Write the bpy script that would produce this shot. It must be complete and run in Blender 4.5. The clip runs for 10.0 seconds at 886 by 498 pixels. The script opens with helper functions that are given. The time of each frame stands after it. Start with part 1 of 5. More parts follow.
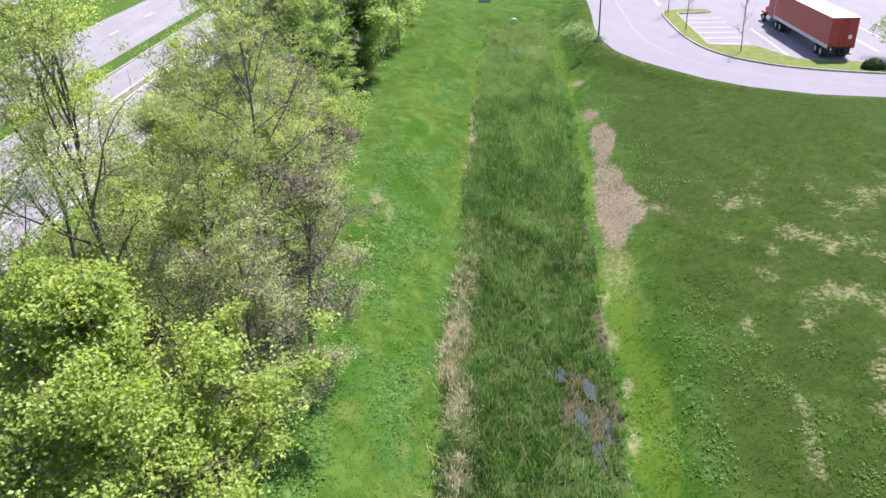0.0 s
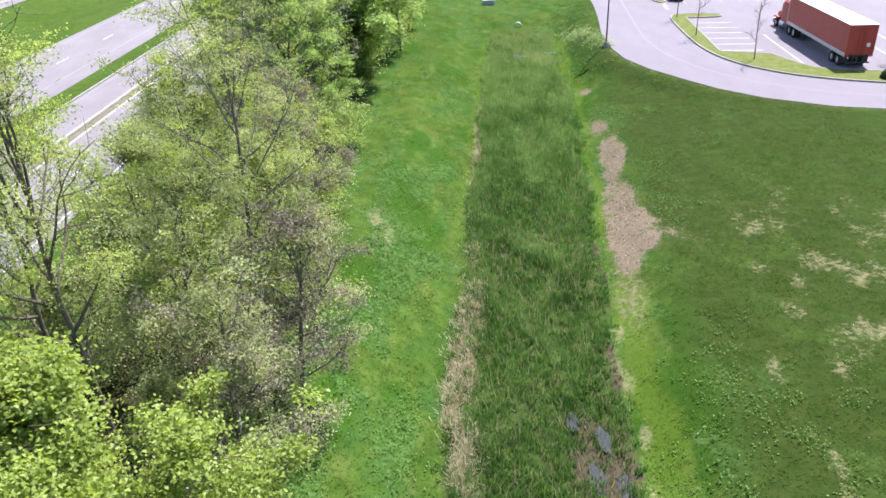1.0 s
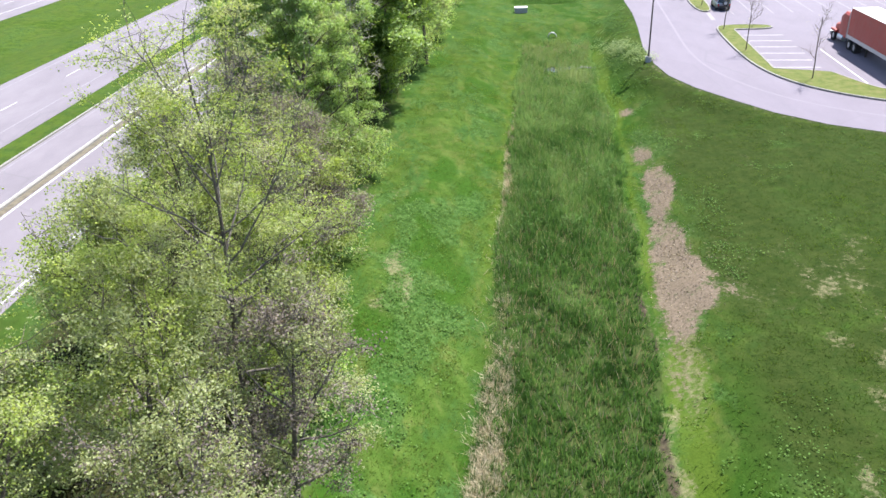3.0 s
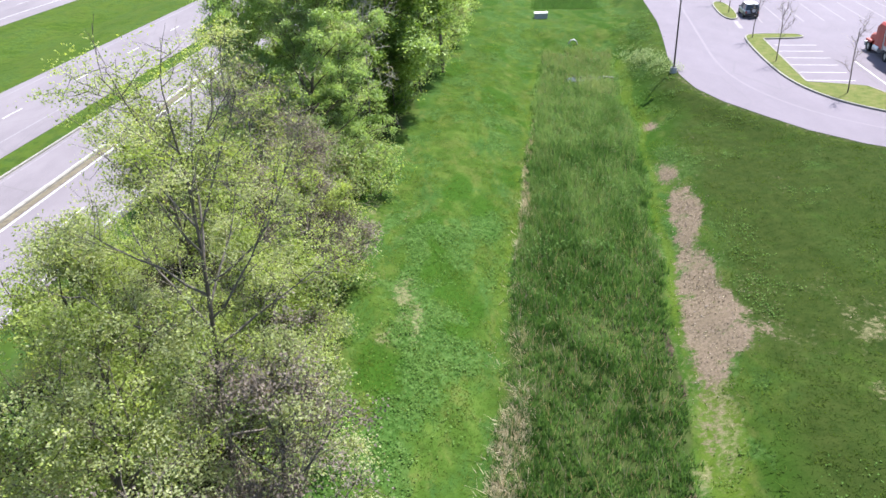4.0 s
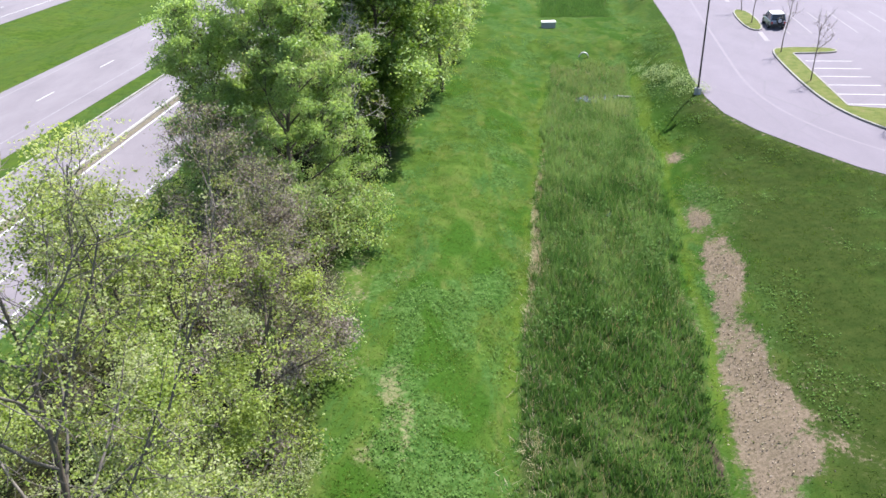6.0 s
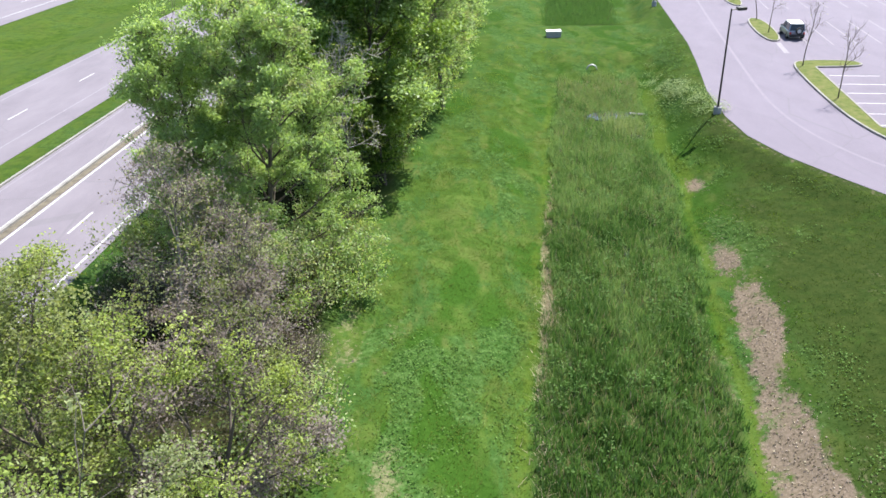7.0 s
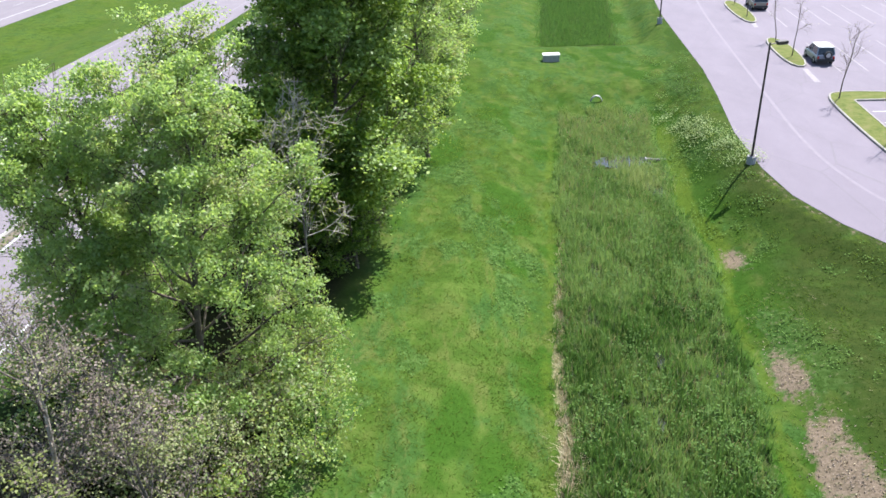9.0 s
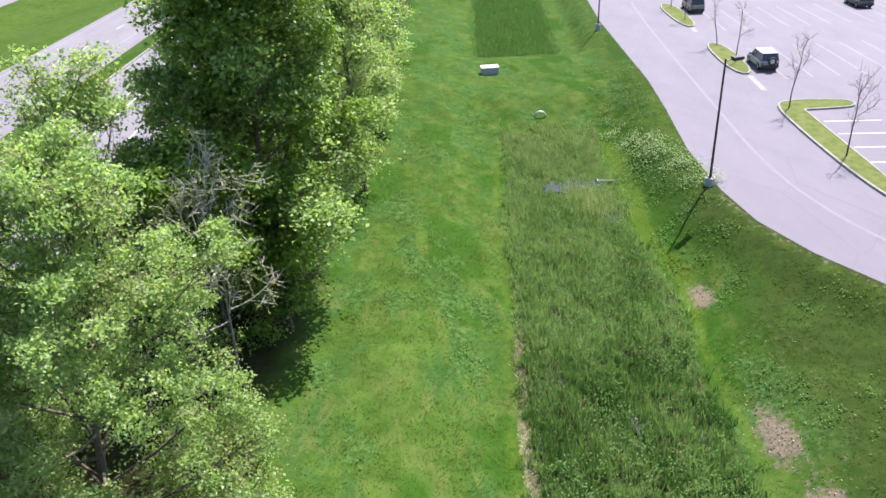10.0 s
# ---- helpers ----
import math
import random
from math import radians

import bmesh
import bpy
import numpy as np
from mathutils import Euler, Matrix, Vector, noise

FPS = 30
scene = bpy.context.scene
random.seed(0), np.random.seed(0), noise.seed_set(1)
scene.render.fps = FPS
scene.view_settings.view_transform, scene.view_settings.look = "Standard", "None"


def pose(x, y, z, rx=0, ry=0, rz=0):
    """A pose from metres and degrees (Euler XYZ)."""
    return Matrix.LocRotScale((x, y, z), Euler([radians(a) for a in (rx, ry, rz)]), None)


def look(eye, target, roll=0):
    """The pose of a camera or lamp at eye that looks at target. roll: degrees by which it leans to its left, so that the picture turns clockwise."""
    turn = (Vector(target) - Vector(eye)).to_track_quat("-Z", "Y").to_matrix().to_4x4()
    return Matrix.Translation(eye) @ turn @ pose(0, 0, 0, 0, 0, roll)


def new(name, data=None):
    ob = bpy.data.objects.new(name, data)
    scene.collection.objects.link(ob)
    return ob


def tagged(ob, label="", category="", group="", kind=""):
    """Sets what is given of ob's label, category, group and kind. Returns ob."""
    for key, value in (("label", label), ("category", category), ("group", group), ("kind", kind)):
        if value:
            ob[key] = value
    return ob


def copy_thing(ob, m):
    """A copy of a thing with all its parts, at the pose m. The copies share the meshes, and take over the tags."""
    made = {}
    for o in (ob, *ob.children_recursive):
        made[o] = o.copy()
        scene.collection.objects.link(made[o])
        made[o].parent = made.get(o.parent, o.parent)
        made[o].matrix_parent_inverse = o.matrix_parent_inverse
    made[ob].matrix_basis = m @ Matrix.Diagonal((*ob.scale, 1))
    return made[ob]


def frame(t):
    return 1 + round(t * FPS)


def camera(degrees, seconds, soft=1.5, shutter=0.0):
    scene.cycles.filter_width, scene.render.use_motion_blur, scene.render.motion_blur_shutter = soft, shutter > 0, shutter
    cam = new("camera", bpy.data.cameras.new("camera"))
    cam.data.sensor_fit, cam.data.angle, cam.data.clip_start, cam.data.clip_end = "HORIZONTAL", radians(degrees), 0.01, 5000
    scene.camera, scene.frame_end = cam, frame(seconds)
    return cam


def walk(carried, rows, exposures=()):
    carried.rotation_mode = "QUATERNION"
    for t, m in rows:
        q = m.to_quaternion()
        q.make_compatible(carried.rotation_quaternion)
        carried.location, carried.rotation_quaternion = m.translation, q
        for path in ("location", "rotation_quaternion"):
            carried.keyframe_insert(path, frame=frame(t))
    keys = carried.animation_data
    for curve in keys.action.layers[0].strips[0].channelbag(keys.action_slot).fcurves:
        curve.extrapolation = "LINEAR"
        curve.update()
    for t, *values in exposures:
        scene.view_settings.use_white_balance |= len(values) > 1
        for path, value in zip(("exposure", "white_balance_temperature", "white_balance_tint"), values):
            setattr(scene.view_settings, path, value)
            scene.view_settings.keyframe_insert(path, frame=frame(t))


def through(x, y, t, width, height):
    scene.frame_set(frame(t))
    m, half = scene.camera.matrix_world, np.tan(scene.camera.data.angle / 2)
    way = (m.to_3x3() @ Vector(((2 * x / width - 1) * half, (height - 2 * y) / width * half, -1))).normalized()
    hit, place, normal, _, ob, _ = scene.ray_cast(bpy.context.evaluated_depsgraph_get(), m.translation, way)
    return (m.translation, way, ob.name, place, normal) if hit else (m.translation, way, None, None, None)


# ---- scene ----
cam = camera(60.8, 10.0, soft=1.6)
PATH = [
    (0, (0.095, 0.158, 20.501), (0.096, 1.93, 19.573), -2.3),
    (0.5, (0.074, 1.758, 20.747), (0.074, 3.527, 19.814), -2.2),
    (1, (0.115, 3.175, 20.815), (0.111, 4.943, 19.881), -2.3),
    (1.5, (0.161, 4.584, 20.913), (0.153, 6.352, 19.978), -2.4),
    (2, (0.166, 6.099, 20.859), (0.157, 7.867, 19.924), -2.6),
    (2.5, (0.216, 7.632, 20.88), (0.205, 9.4, 19.946), -2.6),
    (2.6, (0.221, 7.935, 20.888), (0.208, 9.703, 19.952), -2.6),
    (2.7, (0.222, 8.236, 20.896), (0.2, 10.005, 19.962), -2.6),
    (2.8, (0.223, 8.537, 20.906), (0.163, 10.305, 19.973), -2.5),
    (2.9, (0.223, 8.838, 20.917), (0.154, 10.605, 19.983), -2.5),
    (3, (0.226, 9.139, 20.929), (0.152, 10.907, 19.995), -2.5),
    (3.1, (0.231, 9.441, 20.941), (0.153, 11.208, 20.009), -2.5),
    (3.2, (0.235, 9.74, 20.955), (0.146, 11.508, 20.023), -2.5),
    (4.3, (0.294, 13.049, 21.109), (0.179, 14.813, 20.174), -2.3),
    (4.5, (0.303, 13.675, 21.131), (0.189, 15.438, 20.194), -2.3),
    (5, (0.319, 15.467, 21.121), (0.202, 17.23, 20.184), -2.4),
    (5.5, (0.302, 17.562, 21.109), (0.183, 19.324, 20.17), -2.3),
    (5.6, (0.275, 18.058, 21.111), (0.156, 19.82, 20.171), -2.3),
    (5.7, (0.246, 18.559, 21.112), (0.127, 20.321, 20.172), -2.3),
    (6.8, (-0.131, 24.28, 21.143), (-0.25, 26.039, 20.198), -2.3),
    (6.9, (-0.161, 24.806, 21.151), (-0.28, 26.566, 20.208), -2.3),
    (7, (-0.189, 25.331, 21.16), (-0.306, 27.092, 20.219), -2.3),
    (7.1, (-0.209, 25.861, 21.178), (-0.324, 27.621, 20.235), -2.3),
    (7.3, (-0.221, 26.944, 21.243), (-0.326, 28.705, 20.301), -2.3),
    (7.5, (-0.235, 28.043, 21.31), (-0.327, 29.804, 20.366), -2.4),
    (8, (-0.34, 30.826, 21.423), (-0.425, 32.587, 20.479), -2.5),
    (8.5, (-0.434, 33.53, 21.498), (-0.521, 35.291, 20.553), -2.6),
    (9, (-0.453, 36.191, 21.374), (-0.542, 37.953, 20.433), -2.6),
    (9.1, (-0.443, 36.697, 21.38), (-0.532, 38.459, 20.439), -2.7),
    (9.2, (-0.426, 37.191, 21.398), (-0.507, 38.955, 20.458), -2.8),
    (9.3, (-0.408, 37.681, 21.425), (-0.455, 39.446, 20.484), -2.9),
    (9.4, (-0.399, 38.173, 21.457), (-0.393, 39.938, 20.516), -2.9),
    (9.5, (-0.408, 38.675, 21.492), (-0.368, 40.437, 20.547), -3.0),
    (9.6, (-0.438, 39.187, 21.532), (-0.384, 40.949, 20.587), -3.0),
    (9.7, (-0.484, 39.707, 21.578), (-0.427, 41.468, 20.632), -3.0),
    (9.8, (-0.539, 40.23, 21.628), (-0.48, 41.991, 20.682), -3.0),
    (9.9, (-0.596, 40.754, 21.679), (-0.536, 42.513, 20.73), -3.0),
    (10, (-0.649, 41.276, 21.728), (-0.583, 43.035, 20.778), -3.0),
]
walk(cam, [(t, look(eye, target, roll)) for t, eye, target, roll in PATH], [(0.0, 1.68), (2.0, 1.64), (5.0, 1.56), (7.0, 1.47), (8.5, 1.52), (10.0, 1.56)])

# ---------------------------------------------------------------- light
SUN_EL, SUN_DIR = 57.0, Vector((0.64, 0.77, 0))
world = bpy.data.worlds.new("world")
scene.world = world
world.use_nodes = True
wn = world.node_tree
sky = wn.nodes.new("ShaderNodeTexSky")
sky.sky_type, sky.sun_disc = "NISHITA", False
sky.sun_elevation = radians(SUN_EL)
sky.sun_rotation = math.atan2(SUN_DIR.x, SUN_DIR.y)
wn.links.new(sky.outputs[0], wn.nodes["Background"].inputs[0])
wn.nodes["Background"].inputs[1].default_value = 0.115
sun_data = bpy.data.lights.new("sun", "SUN")
sun_data.energy, sun_data.angle, sun_data.color = 4.7, radians(0.55), (1.0, 0.97, 0.93)
sun = new("sun", sun_data)
sun_way = Vector((SUN_DIR.x * math.cos(radians(SUN_EL)), SUN_DIR.y * math.cos(radians(SUN_EL)), math.sin(radians(SUN_EL))))
sun.matrix_world = look(sun_way * 100, (0, 0, 0))


# ---------------------------------------------------------------- materials
class Nodes:
    """A node material, built link by link."""

    def __init__(self, name):
        self.mat = bpy.data.materials.new(name)
        self.mat.use_nodes = True
        self.t = self.mat.node_tree
        self.bsdf = self.t.nodes["Principled BSDF"]
        self.out = self.t.nodes["Material Output"]

    def put(self, node, key, value):
        if isinstance(value, bpy.types.NodeSocket):
            self.t.links.new(value, node.inputs[key])
        else:
            node.inputs[key].default_value = value

    def place(self, scale=(1, 1, 1)):
        co = self.t.nodes.new("ShaderNodeTexCoord")
        mp = self.t.nodes.new("ShaderNodeMapping")
        mp.inputs["Scale"].default_value = scale
        self.t.links.new(co.outputs["Object"], mp.inputs["Vector"])
        return mp.outputs[0]

    def noise(self, scale, detail=4, rough=0.6, stretch=(1, 1, 1), distort=0.0):
        n = self.t.nodes.new("ShaderNodeTexNoise")
        self.t.links.new(self.place(stretch), n.inputs["Vector"])
        n.inputs["Scale"].default_value, n.inputs["Detail"].default_value = scale, detail
        n.inputs["Roughness"].default_value, n.inputs["Distortion"].default_value = rough, distort
        return n.outputs["Fac"]

    def voronoi(self, scale, stretch=(1, 1, 1), feature="F1"):
        n = self.t.nodes.new("ShaderNodeTexVoronoi")
        n.feature = feature
        self.t.links.new(self.place(stretch), n.inputs["Vector"])
        n.inputs["Scale"].default_value = scale
        return n.outputs["Distance"]

    def attr(self, name):
        n = self.t.nodes.new("ShaderNodeAttribute")
        n.attribute_name = name
        return n.outputs["Fac"]

    def ramp(self, fac, *stops):
        n = self.t.nodes.new("ShaderNodeValToRGB")
        el = n.color_ramp.elements
        while len(el) < len(stops):
            el.new(0.5)
        for e, (p, c) in zip(el, stops):
            e.position, e.color = p, (*c, 1) if len(c) == 3 else c
        self.put(n, "Fac", fac)
        return n.outputs["Color"]

    def step(self, fac, lo, hi):
        n = self.t.nodes.new("ShaderNodeMapRange")
        n.interpolation_type = "SMOOTHSTEP"
        self.put(n, "Value", fac)
        n.inputs["From Min"].default_value, n.inputs["From Max"].default_value = lo, hi
        return n.outputs["Result"]

    def math(self, op, a, b=0.0):
        n = self.t.nodes.new("ShaderNodeMath")
        n.operation = op
        self.put(n, 0, a)
        self.put(n, 1, b)
        return n.outputs[0]

    def mix(self, fac, a, b, mode="MIX"):
        n = self.t.nodes.new("ShaderNodeMix")
        n.data_type, n.blend_type = "RGBA", mode
        self.put(n, "Factor", fac)
        for key, v in ((6, a), (7, b)):
            if isinstance(v, tuple) and len(v) == 3:
                v = (*v, 1)
            self.put(n, key, v)
        return n.outputs[2]

    def bump(self, height, strength=0.3, distance=0.02):
        n = self.t.nodes.new("ShaderNodeBump")
        n.inputs["Strength"].default_value, n.inputs["Distance"].default_value = strength, distance
        self.put(n, "Height", height)
        self.t.links.new(n.outputs[0], self.bsdf.inputs["Normal"])

    def done(self, colour, rough=0.8, metal=0.0, spec=0.4):
        self.put(self.bsdf, "Base Color", (*colour, 1) if isinstance(colour, tuple) and len(colour) == 3 else colour)
        self.put(self.bsdf, "Roughness", rough)
        self.put(self.bsdf, "Metallic", metal)
        self.put(self.bsdf, "Specular IOR Level", spec)
        return self.mat

    def leafy(self, colour, through, rough=0.5, spec=0.4, share=0.4):
        """Light also passes through the blade or leaf."""
        self.done(colour, rough, 0.0, spec)
        tr = self.t.nodes.new("ShaderNodeBsdfTranslucent")
        self.put(tr, "Color", through)
        mx = self.t.nodes.new("ShaderNodeMixShader")
        mx.inputs[0].default_value = share
        self.t.links.new(self.bsdf.outputs[0], mx.inputs[1])
        self.t.links.new(tr.outputs[0], mx.inputs[2])
        self.t.links.new(mx.outputs[0], self.out.inputs["Surface"])
        return self.mat


def leaf_material(name, dark, mid, light, share=0.52, spec=0.25, rough=0.55):
    n = Nodes(name)
    c = n.ramp(n.attr("tint"), (0.0, dark), (0.5, mid), (1.0, light))
    warm = n.mix(1.0, c, (1.2, 1.15, 0.7), "MULTIPLY")
    return n.leafy(c, warm, rough, spec, share)


def make_ground():
    n = Nodes("meadow")
    big, mid_, fine = n.noise(0.13, 5, 0.6), n.noise(0.9, 5, 0.65), n.noise(9, 4, 0.7)
    tuft = n.noise(3.2, 6, 0.75)
    grass = n.ramp(mid_, (0.25, (0.02139, 0.0433, 0.006897)), (0.5, (0.03566, 0.06905, 0.0109)), (0.75, (0.06304, 0.1, 0.02014)))
    grass = n.mix(n.math("MULTIPLY", n.step(n.noise(0.33, 6, 0.7), 0.5, 0.66), 0.65), grass, n.ramp(tuft, (0.3, (0.0442, 0.06243, 0.01377)), (0.7, (0.08561, 0.108, 0.02873))))
    rich = n.ramp(tuft, (0.3, (0.0152, 0.04278, 0.004585)), (0.7, (0.02907, 0.06939, 0.008664)))
    leafy = n.ramp(tuft, (0.36, (0.0128, 0.0352, 0.0064)), (0.5, (0.0336, 0.072, 0.016)), (0.64, (0.068, 0.12, 0.036)))

    def rag(name, scale, much):
        """A zone with an uneven, broken edge."""
        a = n.attr(name)
        v = n.math("ADD", a, n.math("MULTIPLY", n.math("SUBTRACT", n.noise(scale, 6, 0.75), 0.5), much))
        return n.math("MULTIPLY", n.step(v, 0.3, 0.7), n.step(a, 0.02, 0.2))

    # cooler and yellower swathes, drawn out along the mowing
    cool = n.step(n.noise(0.45, 5, 0.7, (1, 0.5, 1), 0.6), 0.47, 0.62)
    grass = n.mix(n.math("MULTIPLY", cool, 0.75), grass, n.ramp(tuft, (0.32, (0.01509, 0.04055, 0.008016)), (0.68, (0.03961, 0.08864, 0.02263))))
    sere = n.step(n.noise(0.75, 6, 0.75, (1.2, 0.45, 1), 0.4), 0.52, 0.66)
    grass = n.mix(n.math("MULTIPLY", sere, 0.5), grass, n.ramp(fine, (0.3, (0.05847, 0.0745, 0.01697)), (0.7, (0.1113, 0.115, 0.03961))))
    grass = n.mix(n.math("MULTIPLY", rag("lush", 1.2, 0.7), 0.9), grass, rich)
    grass = n.mix(n.math("MULTIPLY", rag("leafy", 1.6, 0.9), 0.75), grass, leafy)
    grass = n.mix(n.math("MULTIPLY", n.attr("dull"), n.step(n.noise(0.3, 6, 0.75), 0.22, 0.5)), grass, n.ramp(n.noise(1.4, 6, 0.75), (0.3, (0.01403, 0.02805, 0.005387)), (0.7, (0.03343, 0.0468, 0.01133))))
    # yellow-green strips along the mown edges
    grass = n.mix(n.math("MULTIPLY", rag("strip", 1.1, 1.2), 0.6), grass, n.ramp(fine, (0.3, (0.04284, 0.06996, 0.00884)), (0.7, (0.0765, 0.113, 0.01479))))
    reed = n.ramp(n.noise(1.6, 6, 0.7, (1.6, 0.35, 1)), (0.25, (0.017, 0.027, 0.0078)), (0.5, (0.03, 0.047, 0.0125)), (0.8, (0.056, 0.07, 0.025)))
    ragged0 = n.math("ADD", n.attr("reed"), n.math("MULTIPLY", n.math("SUBTRACT", n.noise(1.1, 6, 0.75), 0.5), 0.9))
    col = n.mix(n.math("MULTIPLY", n.step(ragged0, 0.2, 0.85), n.step(n.attr("reed"), 0.0, 0.15)), grass, reed)
    dry = n.ramp(n.noise(5, 6, 0.8), (0.3, (0.075, 0.078, 0.034)), (0.55, (0.17, 0.152, 0.09)), (0.8, (0.27, 0.24, 0.16)))
    col = n.mix(n.math("MULTIPLY", rag("dry", 3.5, 1.9), 0.7), col, dry)
    bare = n.ramp(n.noise(7, 6, 0.8), (0.3, (0.07, 0.054, 0.038)), (0.5, (0.14, 0.105, 0.082)), (0.75, (0.23, 0.178, 0.145)))
    col = n.mix(n.math("MULTIPLY", rag("bare", 3.0, 1.8), 0.88), col, bare)
    mud = n.ramp(n.noise(4, 5, 0.7), (0.3, (0.018, 0.016, 0.012)), (0.7, (0.075, 0.06, 0.04)))
    col = n.mix(rag("mud", 2.5, 1.2), col, mud)
    # leaf litter of the wood floor, its colour also darkened for tree shade
    litter = n.ramp(n.noise(6, 6, 0.75), (0.3, (0.014, 0.015, 0.007)), (0.6, (0.032, 0.032, 0.014)), (0.8, (0.065, 0.055, 0.03)))
    col = n.mix(n.attr("wood"), col, litter)
    n.bump(n.math("ADD", n.noise(9, 6, 0.7), n.math("MULTIPLY", n.noise(2.2, 5, 0.7), 1.5)), 0.3, 0.06)
    return n.done(col, 1.0, 0, 0.03)


def make_asphalt(name, a, b, c):
    n = Nodes(name)
    col = n.ramp(n.noise(0.35, 6, 0.65, (1, 0.4, 1)), (0.3, a), (0.55, b), (0.8, c))
    col = n.mix(n.math("MULTIPLY", n.step(n.noise(60, 2), 0.45, 0.75), 0.35), col, (0.2, 0.19, 0.2))
    crack = n.math("LESS_THAN", n.voronoi(0.16, (1, 0.6, 1), "DISTANCE_TO_EDGE"), 0.006)
    col = n.mix(n.math("MULTIPLY", crack, 0.22), col, (0.08, 0.08, 0.08))
    n.bump(n.noise(80, 3, 0.7), 0.25, 0.01)
    return n.done(col, 0.85, 0, 0.3)


def make_plain(name, colour, rough=0.6, metal=0.0, spec=0.4, spread=0.15, scale=3.0):
    n = Nodes(name)
    dark = tuple(v * (1 - spread) for v in colour)
    light = tuple(min(1, v * (1 + spread)) for v in colour)
    c = n.ramp(n.noise(scale, 6, 0.7), (0.3, dark), (0.7, light))
    n.bump(n.noise(scale * 12, 4, 0.7), 0.12, 0.01)
    return n.done(c, n.ramp(n.noise(scale * 2, 4), (0.3, (rough * 0.85,) * 3), (0.7, (min(1, rough * 1.15),) * 3)), metal, spec)


def make_bark(name, a, b):
    n = Nodes(name)
    f = n.noise(6, 6, 0.75, (1, 1, 0.25))
    n.bump(f, 0.6, 0.03)
    return n.done(n.ramp(f, (0.3, a), (0.7, b)), 0.9, 0, 0.2)


def make_glass(name):
    n = Nodes(name)
    return n.done((0.01, 0.012, 0.014), 0.06, 0.0, 0.8)


